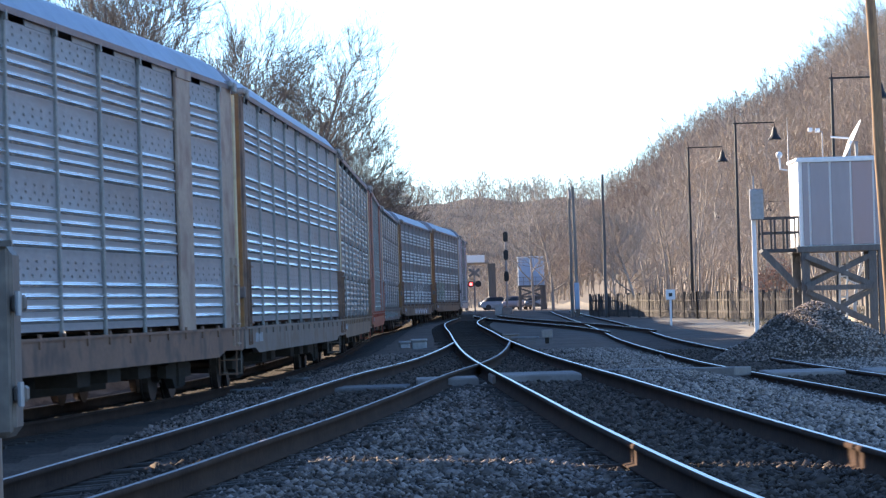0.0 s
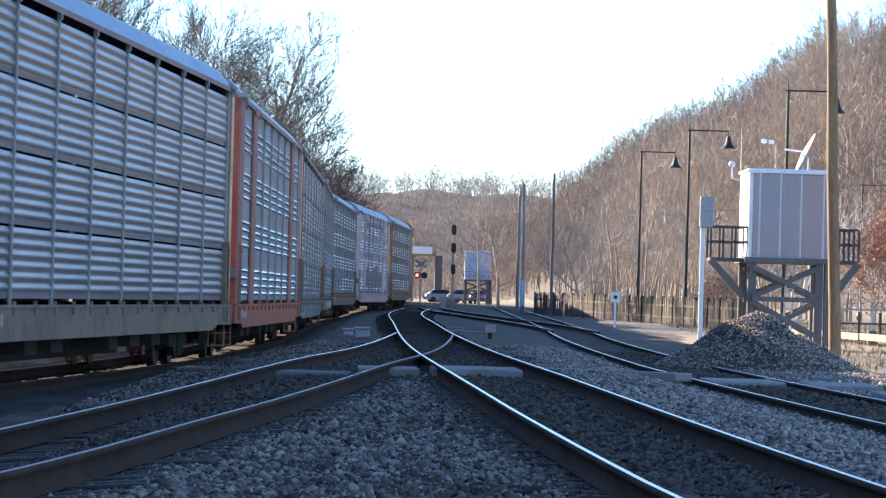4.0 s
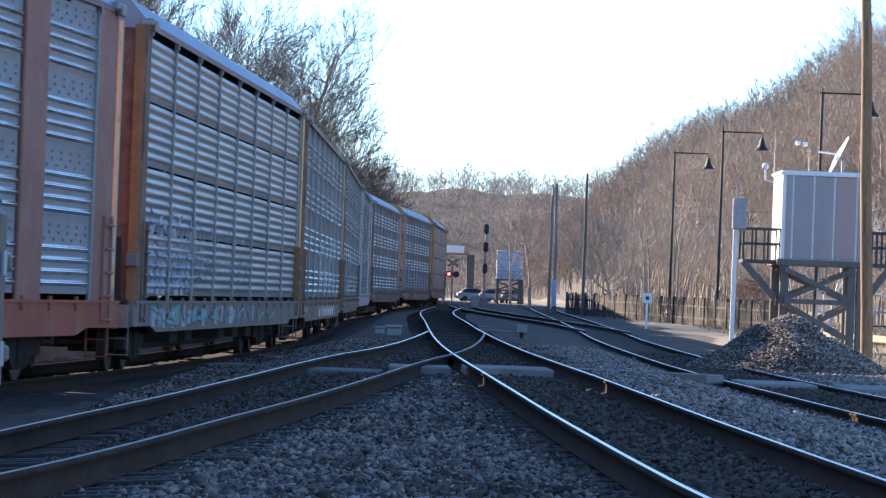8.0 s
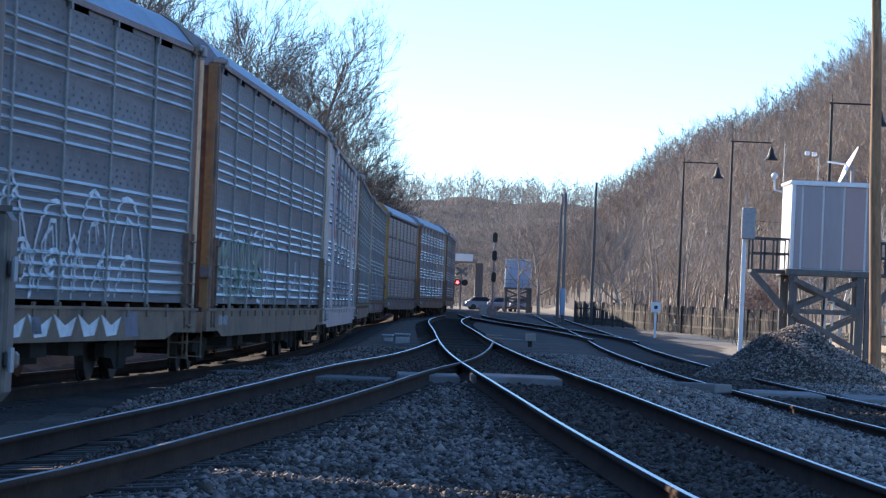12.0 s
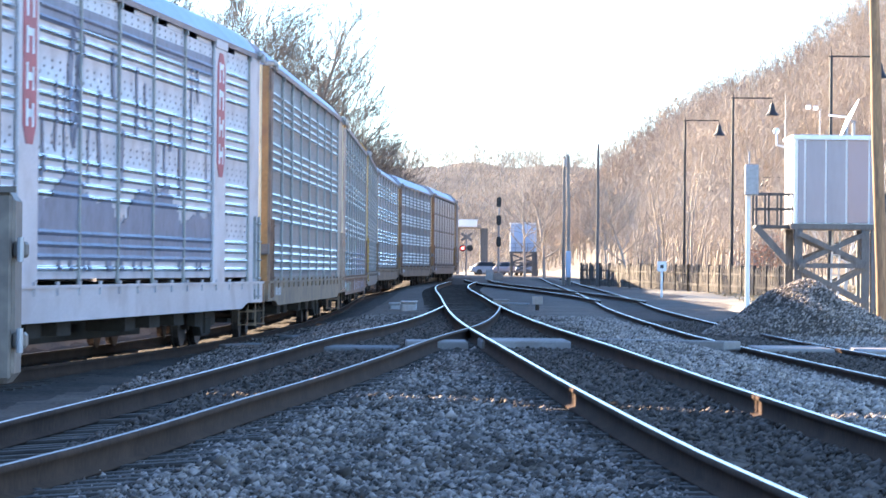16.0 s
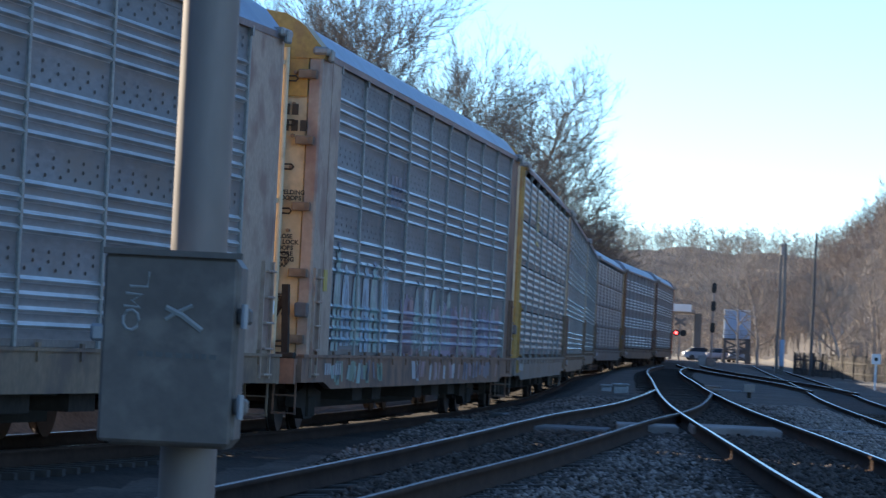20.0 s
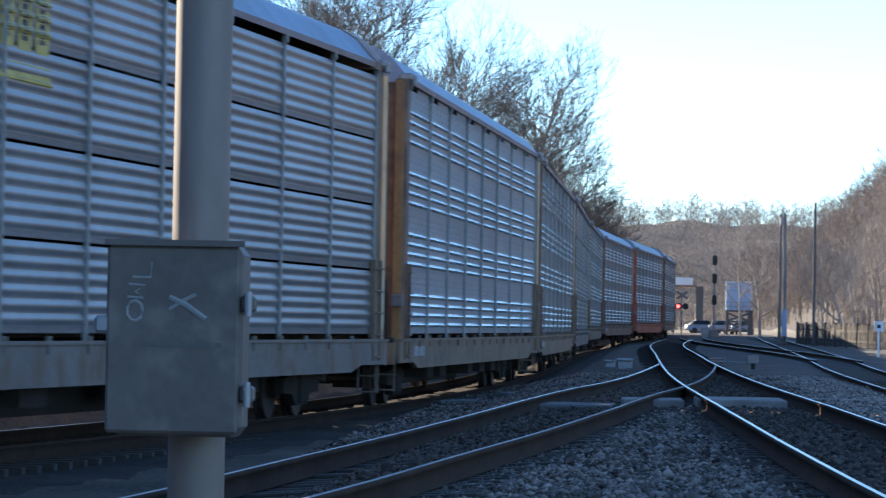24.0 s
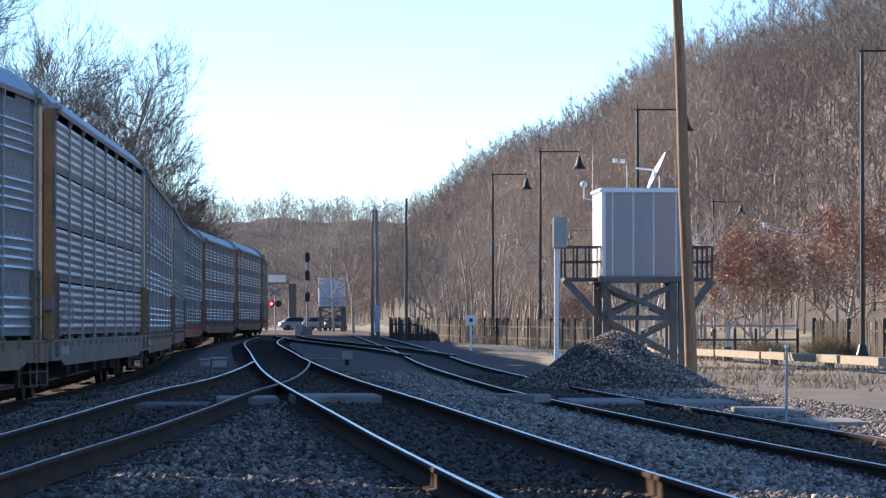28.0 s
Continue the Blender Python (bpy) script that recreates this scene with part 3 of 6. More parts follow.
def roof_cap_mesh(sgn):
    """The painted end gable of the roof."""
    prof = [(-1.57, 5.14), (-1.60, 5.24), (-1.51, 5.32), (-1.29, 5.58), (-1.03, 5.74), (-0.5, 5.82), (0, 5.85), (0.5, 5.82), (1.03, 5.74), (1.29, 5.58), (1.51, 5.32), (1.60, 5.24), (1.57, 5.14)]
    g = Geo().loft([[(sgn * (HB + d), y, z) for y, z in prof] for d in (-0.75, 0.03)])
    return smooth(g.mesh("roof_cap", ROOFM), 50)


def truck_mesh():
    """A three-piece truck: side frames with arched bolsters, springs and a cross beam."""
    g = Geo()
    for s in (-1, 1):
        y = s * 1.0
        g.loft([[(x, y - 0.07, z0), (x, y + 0.07, z0), (x, y + 0.07, z1), (x, y - 0.07, z1)] for x, z0, z1 in ((-1.15, 0.36, 0.56), (-0.6, 0.34, 0.62), (-0.35, 0.18, 0.70), (0.35, 0.18, 0.70), (0.6, 0.34, 0.62), (1.15, 0.36, 0.56))])
        for x in (-0.18, 0, 0.18):
            g.tube([(x, y + s * 0.08, 0.22), (x, y + s * 0.08, 0.5)], 0.06, 6)
    g.box(-0.2, 0.2, -1.1, 1.1, 0.5, 0.72)
    return g.mesh("truck_frame", DARK)


def wheelset_mesh():
    g = Geo()
    for s in (-1, 1):
        for r, y0, y1 in ((0.45, 0.70, 0.80), (0.49, 0.67, 0.70), (0.16, 0.80, 0.92)):
            g.loft([[(r * math.cos(a), s * y, 0.45 + r * math.sin(a)) for a in [i * math.pi / 9 for i in range(18)]] for y in (y0, y1)])
    g.tube([(0, -1.05, 0.45), (0, 1.05, 0.45)], 0.08, 8)
    return g.mesh("wheelset", WHEELM)


def sill_mesh(mt):
    """The deep side sill under the panels, deeper between the trucks, with a lip and stake pockets."""
    g = Geo()
    secs = ((-BODY / 2, 0.74), (-11.6, 0.74), (-10.9, 0.64), (10.9, 0.64), (11.6, 0.74), (BODY / 2, 0.74))
    g.loft([[(x, YS - 0.04, z), (x, YS + 0.05, z), (x, YS + 0.05, 1.10), (x, YS - 0.04, 1.10)] for x, z in secs])
    g.box(-BODY / 2, BODY / 2, YS - 0.07, YS + 0.02, 1.08, 1.12)
    for i in range(17):
        x = -12.4 + i * 1.55
        g.box(x - 0.05, x + 0.05, YS - 0.065, YS - 0.03, 0.98, 1.17)
    return g.mesh("side_sill", mt)


CACHE = {}


def once(key, make, *a):
    if key not in CACHE:
        CACHE[key] = make(*a)
    return CACHE[key]


def post_mesh(w, name):
    g = Geo().box(-w / 2, w / 2, YS - 0.028, YS + 0.03, PB, PT - 0.02, min(0.012, w * 0.2))
    g.box(-w / 2 - 0.02, w / 2 + 0.02, YS - 0.05, YS - 0.027, PT - 0.16, PT - 0.02)
    return g.mesh(name, POSTM)


def strip_mesh(ln, z0, z1):
    """A flat sheet strip that closes part of the slot above or below a panel."""
    return Geo().box(-ln / 2, ln / 2, YS + 0.016, YS + 0.034, z0, z1, 0.004).mesh("strip", GALV)


def ladder_mesh():
    """A short side ladder of five rungs."""
    g = Geo()
    for k in range(5):
        z = 0.85 + k * 0.33
        g.tube([(-0.2, 0.0, z), (-0.2, -0.09, z), (0.2, -0.09, z), (0.2, 0.0, z)], 0.016, 6)
    for x in (-0.24, 0.24):
        g.box(x - 0.025, x + 0.025, -0.06, 0.02, 0.8, 2.3)
    return g.mesh("ladder", POSTM)


def end_mesh(sgn):
    """The end door: one folded sheet of upright leaves with shallow joints."""
    front = []
    for y0, y1, d in ((-1.37, -0.76, 0.0), (-0.75, -0.63, -0.05), (-0.62, -0.44, 0.03), (-0.43, 0.0, -0.02), (0.02, 0.44, -0.02), (0.46, 0.9, -0.02), (0.92, 1.4, -0.02)):
        front += [(d - 0.02, y0), (d, y0 + 0.015), (d, y1 - 0.015), (d - 0.02, y1)]
    outline = front + [(-0.12, 1.4), (-0.12, -1.37)]
    g = Geo().loft([[(sgn * (HB - 0.04 + a), b, z) for a, b in outline] for z in (1.08, 5.2)])
    return g.mesh("end_door", DARK)


def door_pipe_mesh(r):
    """The stout upright post on the end door."""
    g = Geo().tube([(0, 0, 1.05), (0, 0, 5.25)], r, 12)
    return smooth(g.mesh("door_post", DARK), 60)


def gap_light_rod_mesh():
    """An added rod off the far end's door, standing in for a sunlit edge in the gap."""
    g = Geo().tube([(HB + 0.26, YS + 0.005, 1.05), (HB + 0.26, YS + 0.005, 5.1)], 0.045, 8)
    for z in (1.3, 3.1, 4.9):
        g.box(HB - 0.03, HB + 0.24, YS + 0.01, YS + 0.06, z - 0.03, z + 0.03)
    return smooth(g.mesh("door_rod", DARK), 50)


def corner_post_mesh():
    """The painted upright that closes the near end's corner."""
    return Geo().box(-HB - 0.07, -HB - 0.002, YS + 0.01, YS + 0.16, 1.0, 5.2, 0.012).mesh("corner_post", DARK)


def door_bolt_mesh():
    return Geo().tube([(-0.035, 0, 0), (0.02, 0, 0)], 0.028, 8).mesh("door_bolt", DARK)


def loop_mesh():
    g = Geo().tube([(0, 0, -0.03), (0, -0.16, -0.035), (0, -0.19, 0), (0, -0.16, 0.035), (0, 0, 0.03)], 0.012, 6)
    return g.mesh("grab_loop", DARK)


def hinge_mesh():
    g = Geo().box(-0.06, 0.04, -0.13, 0.12, -0.06, 0.06, 0.012)
    g.box(-0.075, -0.055, -0.06, -0.02, -0.03, 0.03)
    return g.mesh("hinge", POSTM)


def corner_mesh(sgn, w):
    """The painted corner of the rack: an end post and a smooth side sheet with one seam, as one folded outline."""
    m = max(w * 0.55, 0.3)
    outline = [(0, 0.14), (0, 0.0), (0.025, -0.03), (0.14, -0.03), (0.16, -0.022), (m - 0.006, -0.022), (m, 0.0), (m + 0.006, -0.028), (w, -0.028), (w, 0.06), (0.2, 0.06), (0.16, 0.14)]
    g = Geo().loft([[(sgn * (HB - a), YS + b, z) for a, b in outline] for z in (1.0, PT)])
    return g.mesh("corner_panel", PAINT["orange"])


def bracket_mesh(sgn):
    """The pale cast bracket at the eave's end."""
    x = sgn * (HB - 0.2)
    g = Geo().box(x - 0.28, x + 0.28, YS - 0.12, YS + 0.1, PT - 0.04, PT + 0.07, 0.03)
    g.box(x - 0.1, x + 0.1, YS - 0.15, YS - 0.08, PT - 0.12, PT + 0.05, 0.02)
    return g.mesh("eave_bracket", POSTM)


def deck_mesh(sgn):
    """The open deck end with its end sill, steps and a folded bridge plate."""
    a, b = sorted((sgn * HB, sgn * (BODY / 2 + 0.25)))
    g = Geo().box(a, b, -1.5, 1.5, 0.98, 1.06)
    g.box(*sorted((sgn * (BODY / 2 + 0.10), sgn * (BODY / 2 + 0.26))), -1.5, 1.5, 0.72, 0.98)
    for y in (-1.46, -1.16):
        g.bar((sgn * (BODY / 2 - 0.2), y, 0.3), (sgn * (BODY / 2 - 0.2), y, 0.8), 0.025)
    for z in (0.32, 0.56):
        g.bar((sgn * (BODY / 2 - 0.2), -1.48, z), (sgn * (BODY / 2 - 0.2), -1.14, z), 0.03, 0.02)
    return g.mesh("deck_end", PAINT["tan"])


def brake_mesh(sgn):
    """An upright bridge-plate arm and a small pale box on the deck's end."""
    x = sgn * (BODY / 2 + 0.05)
    g = Geo().bar((x, YS + 0.18, 1.0), (x, YS + 0.22, 2.05), 0.14, 0.09)
    g.bar((x, YS + 0.22, 1.9), (x, YS + 0.5, 1.35), 0.07)
    g.box(x - 0.14, x + 0.14, YS + 0.05, YS + 0.32, 1.06, 1.14, 0.02)
    return g.mesh("bridge_plate_arm", DARK)


def lock_box_mesh(sgn):
    x = sgn * (HB + 0.12)
    return Geo().box(x - 0.09, x + 0.09, YS - 0.02, YS + 0.16, 1.62, 1.82, 0.02).mesh("lock_box", GALV_OLD)


def under_mesh():
    """Centre sill, cross bearers, brake gear and rigging under the floor, with boxes added to block light."""
    g = Geo()
    g.box(-BODY / 2 - 0.2, BODY / 2 + 0.2, -0.25, 0.25, 0.62, 1.0)
    g.box(-BODY / 2, BODY / 2, -1.45, 1.48, 1.0, 1.09)
    for i in range(14):
        x = -11.7 + i * 1.8
        g.box(x - 0.06, x + 0.06, -1.45, 1.45, 0.8, 1.0)
    g.tube([(-2.6, -0.8, 0.72), (-1.2, -0.8, 0.72)], 0.2, 10)
    g.box(1.0, 1.9, -1.2, -0.6, 0.4, 0.95)
    # added low box that hides the lit ground beneath the car
    g.box(-7.6, 7.6, -0.3, 0.3, 0.24, 0.64)
    for x in (-6.2, -4.1, 3.4, 5.8):
        g.box(x - 0.5, x + 0.5, -1.25, -0.5, 0.42, 0.8)
    g.tube([(-8, -1.1, 0.62), (8, -1.1, 0.62)], 0.03, 5)
    g.box(-BODY / 2, BODY / 2, 1.46, 1.54, 0.62, 1.08)
    # more boxes added on the far side, to keep the underside dark
    for x in (-7.0, -2.2, 2.6, 7.2):
        g.box(x - 0.7, x + 0.7, 0.35, 1.2, 0.30, 0.95)
    return g.mesh("underframe", DARK)


def coupler_mesh(s):
    g = Geo()
    g.box(s * 13.9 - 0.35, s * 13.9 + 0.28, -0.12, 0.12, 0.68, 0.95, 0.03)
    g.tube([(s * 13.6, -0.4, 0.7), (s * 13.9, -0.42, 0.45), (s * 14.15, -0.35, 0.5)], 0.03, 6)
    return g.mesh("coupler", DARK)


def far_side_mesh():
    return Geo().box(-HB + 0.1, HB - 0.1, 1.48, 1.53, 1.09, PT).mesh("far_side", GALV_OLD)


def deck_floor_mesh():
    return Geo().box(-HB + 0.2, HB - 0.2, -1.40, 1.46, 0, 0.05).mesh("deck", GALV_OLD)


def build_car(label, side, near, far, sill, lines=False, wide=None, doors=(None, None), caps=(None, None), pipe="brown", far_w=None, near_w=None, count=8):
    """An autorack car. near, far: paint of its two end corners; wide: paint of broad posts; doors, caps: paint of end doors and roof ends."""
    car = tagged(new("autorack_car"), label, "train car", "cars of the train")
    tilt = random.Random(label + near)
    cw = 1.18 if wide else 0.44
    widths = {-1: near_w or cw, 1: far_w or cw}
    mids, bw, posts = bays(wide, widths[-1], widths[1], count)
    for x, r in [(x, r) for x in mids for r in (range(4) if lines else (0,))]:
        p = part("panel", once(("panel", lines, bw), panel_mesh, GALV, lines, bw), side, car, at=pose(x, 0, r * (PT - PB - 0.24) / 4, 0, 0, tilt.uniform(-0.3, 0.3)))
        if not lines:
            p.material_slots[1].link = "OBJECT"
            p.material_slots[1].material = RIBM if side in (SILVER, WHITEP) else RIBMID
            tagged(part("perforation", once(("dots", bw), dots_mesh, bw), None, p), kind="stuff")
    if not lines:
        full = bool(near_w)
        for x in mids:
            ln = bw - 0.08 if full else bw * 0.52
            part("eave_strip", once(("eave", ln), strip_mesh, ln, PT - 0.15, PT - 0.045), side, car, at=pose(x + (0 if full else bw * 0.2), 0, 0))
            if full:
                part("foot_strip", once(("foot", ln), strip_mesh, ln, PB + 0.021, PB + 0.105), PAINT["grey"], car, at=pose(x, 0, 0))
    for x in posts:
        part("post", once("post", post_mesh, 0.06, "post"), None, car, at=pose(x, 0, 0))
    if wide:
        for x in (-8.15, 8.15):
            part("broad_post", once("wpost", post_mesh, 1.26, "broad_post"), PAINT[wide], car, at=pose(x, -0.01, 0))
    part("roof", once("roof", roof_mesh, ROOFM), None, car)
    part("side_sill", once("sill", sill_mesh, PAINT["tan"]), PAINT[sill], car)
    part("underframe", once("under", under_mesh), None, car)
    part("far_side", once("inner", far_side_mesh), None, car)
    for z in (2.45, 3.85):
        part("deck", once("floor", deck_floor_mesh), None, car, at=pose(0, 0, z))
    for sgn, paint, door, cap in ((-1, near, doors[0] or ("brown" if near == "orange" else near), caps[0]), (1, far, doors[1] or far, caps[1])):
        sheet = wide if wide else "brown" if paint == "orange" and sgn < 0 else paint
        if sgn < 0 and door != "cream":
            part("corner_post", once("cpost", corner_post_mesh), PAINT[paint], car, paint + " painted corner post")
        part("corner_panel", once(("corner", sgn, widths[sgn]), corner_mesh, sgn, widths[sgn]), PAINT[sheet], car, sheet + " painted corner panel")
        part("coupler", once(("coup", sgn), coupler_mesh, sgn), None, car)
        part("eave_bracket", once(("brk", sgn), bracket_mesh, sgn), None, car)
        part("deck_end", once(("deck", sgn), deck_mesh, sgn), PAINT["tan" if sill == "white" else sill], car)
        part("bridge_plate_arm", once(("arm", sgn), brake_mesh, sgn), None, car)
        part("lock_box", once(("lock", sgn), lock_box_mesh, sgn), WHITE if sgn > 0 else None, car, "small pale lock box")
        d = part("end_door", once(("end", sgn), end_mesh, sgn), PAINT[door], car, door + " folding end door")
        # cream paint gives the rod the brightness of a sunlit strip
        if sgn > 0:
            part("door_rod", once("rod", gap_light_rod_mesh), PAINT["cream"], d, "slim pale rod painted as a sunlit edge")
        if sgn < 0:
            big = door == "cream"
            part("door_post", once(("pipe", big), door_pipe_mesh, 0.10 if big else 0.06), PAINT[pipe], d, at=pose(-HB - 0.11, -0.97 if big else -1.05, 0))
            if big:
                for k in range(7):
                    part("grab_loop", once("loop", loop_mesh), None, d, at=pose(-HB - 0.12, -1.05, 1.25 + k * 0.6))
                for k in range(5):
                    part("hinge", once("hinge", hinge_mesh), PAINT["tan"], d, at=pose(-HB - 0.06, -1.36, 1.32 + k * 0.9))
                for k in range(9):
                    part("door_bolt", once("dbolt", door_bolt_mesh), PAINT["tan"], d, at=pose(-HB - 0.02, -1.19, 1.5 + k * 0.43))
                part("door_edge", Geo().box(-HB - 0.16, -HB + 0.0, -0.85, -0.74, 1.06, 5.15, 0.01), PAINT["yellow"], d, "narrow yellow door edge")
                part("door_head", Geo().box(-HB - 0.012, -HB + 0.02, -1.36, -0.9, 4.62, 5.19, 0.004), PAINT["yellow"], d, "yellow painted door head")
        if cap:
            part("roof_cap", once(("cap", sgn), roof_cap_mesh, sgn), PAINT[cap], car, cap + " painted roof end")
        part("ladder", once("ladder", ladder_mesh), POSTM if sheet == "white" else PAINT[sheet], car, at=pose(sgn * (HB - 0.34), YS - 0.01, 0))
        tr = part("truck", once("truck", truck_mesh), None, car, at=pose(sgn * 9.8, 0, 0))
        for w in (-0.88, 0.88):
            part("wheelset", once("wheels", wheelset_mesh), None, tr, at=pose(w, 0, 0))
    return car


G, O, S = GALV, GALV_OLD, SILVER
CAR_LIST = [
    ("grey galvanised autorack car with ochre ends", G, "orange", "brown", "tan", False, None),
    ("grey galvanised autorack car with ochre ends", O, "orange", "brown", "tan", True, None),
    ("galvanised autorack car with a faded salmon broad post", S, "brown", "beige", "brown", False, "beige", ("orange", None)),
    ("bright galvanised autorack car with ochre ends", S, "orange", "brown", "grey", False, None),
    ("dull grey autorack car with dark panel slots", O, "brown", "tan", "tan", True, None),
    ("galvanised autorack car with red ends and salmon posts", S, "red", "red", "red", False, "salmon", ("grey", None), (None, None), "tan"),
    ("dull grey autorack car with ochre end and pale tags", O, "orange", "orange", "grey", True, None),
    ("grey autorack car with ochre end and white spray tag", G, "orange", "brown", "tan", False, None, (None, None), (None, "tan")),
    ("galvanised autorack car with green spray tag", G, "orange", "tan", "tan", False, None),
    ("faded white autorack car with red plates and dark letters", WHITEP, "white", "white", "white", False, "white", ("brown", None)),
    ("grey galvanised autorack car with ochre end", O, "orange", "beige", "tan", False, None, (None, "yellow"), (None, None), "brown", 1.7, 0.6),
    ("grey autorack car with cream end and coloured spray tags", G, "beige", "brown", "brown", False, None, ("cream", None), ("yellow", None), "violet", 1.2, 1.75, 9),
    ("dull grey autorack car with dark slots and yellow end", O, "yellow", "tan", "grey", True, None, (None, None), ("yellow", "beige")),
    ("bright galvanised autorack car with ochre ends", S, "orange", "tan", "tan", False, None),
    ("grey autorack car with ochre end", G, "orange", "tan", "tan", False, None),
    ("dull grey autorack car with dark slots and ochre end", O, "orange", "orange", "grey", True, None),
    ("grey autorack car with ochre ends", G, "orange", "brown", "tan", False, None),
    ("grey autorack car with brown ends", O, "brown", "brown", "tan", False, None),
    ("galvanised autorack car with red ends", G, "red", "red", "red", False, None),
    ("grey autorack car with brown ends", G, "brown", "brown", "tan", False, None),
    ("grey autorack car with ochre ends", O, "orange", "brown", "tan", False, None),
    ("grey autorack car with brown ends", G, "brown", "brown", "tan", False, None),
]
CARS = [build_car(*spec) for spec in CAR_LIST]

SPRAY = {k: mat(k + "_spray_paint", c, 0.5, 0, 0.3, 9, 1.5, dirt=tuple(q * 0.6 for q in c), dirt_at=0.58) for k, c in (("white", (0.82, 0.84, 0.86)), ("pale", (0.46, 0.48, 0.52)), ("green", (0.20, 0.30, 0.24)), ("violet", (0.30, 0.22, 0.42)), ("pink", (0.50, 0.26, 0.36)), ("teal", (0.16, 0.38, 0.40)), ("slate", (0.17, 0.18, 0.24)), ("red", (0.45, 0.07, 0.09)), ("yellow", (0.58, 0.42, 0.08)), ("navy", (0.06, 0.08, 0.18)), ("lilac", (0.30, 0.25, 0.36)), ("mint", (0.30, 0.42, 0.40)), ("rose", (0.34, 0.22, 0.24)), ("sky", (0.30, 0.42, 0.52)))}


def tag(car, seed, x0, x1, z0, z1, colour, n, width, label):
    """A loose spray tag: looping strokes, no letters."""
    rnd = random.Random(seed)
    g = Geo()
    for k in range(n):
        cx = x0 + (x1 - x0) * (k + 0.5) / n
        w = (x1 - x0) / n
        top, low = z1 - rnd.uniform(0, 0.25) * (z1 - z0), z0 + rnd.uniform(0, 0.2) * (z1 - z0)
        a = rnd.uniform(-0.2, 0.2) * w
        kind = rnd.randrange(3)
        if kind == 0:
            pts = [(cx - w * 0.4, low), (cx - w * 0.35 + a, top), (cx + w * 0.3, top - 0.1), (cx + w * 0.4 + a, low + 0.1)]
        elif kind == 1:
            m = (low + top) / 2
            pts = [(cx + w * 0.4, top), (cx - w * 0.35, top - 0.15), (cx - w * 0.3 + a, m), (cx + w * 0.35, m - 0.1), (cx + w * 0.3, low), (cx - w * 0.4, low + 0.05)]
        else:
            pts = [(cx - w * 0.4, top), (cx - w * 0.1 + a, low), (cx + w * 0.15, (low + top) / 2), (cx + w * 0.25, low + 0.1), (cx + w * 0.45, top - 0.05)]
        ribbon(g, pts, width)
    tagged(part("spray_tag", g, SPRAY[colour], car, label), kind="stuff")


def fill(car, seed, x0, x1, z0, z1, colours, n, label):
    """Sprayed colour fields with ragged edges."""
    rnd = random.Random(seed)
    for c in colours:
        g = Geo()
        for k in range(n):
            w = (x1 - x0) / n
            a = x0 + w * k + rnd.uniform(0, 0.5) * w
            h0, h1 = z0 + rnd.uniform(0, 0.5) * (z1 - z0), z1 - rnd.uniform(0, 0.6) * (z1 - z0)
            if h1 - h0 > 0.1 and rnd.random() < 0.75:
                block(g, a, a + w * rnd.uniform(0.25, 0.7), h0, h1)
        if g.f:
            tagged(part("spray_fill", g, SPRAY[c], car, label), kind="stuff")


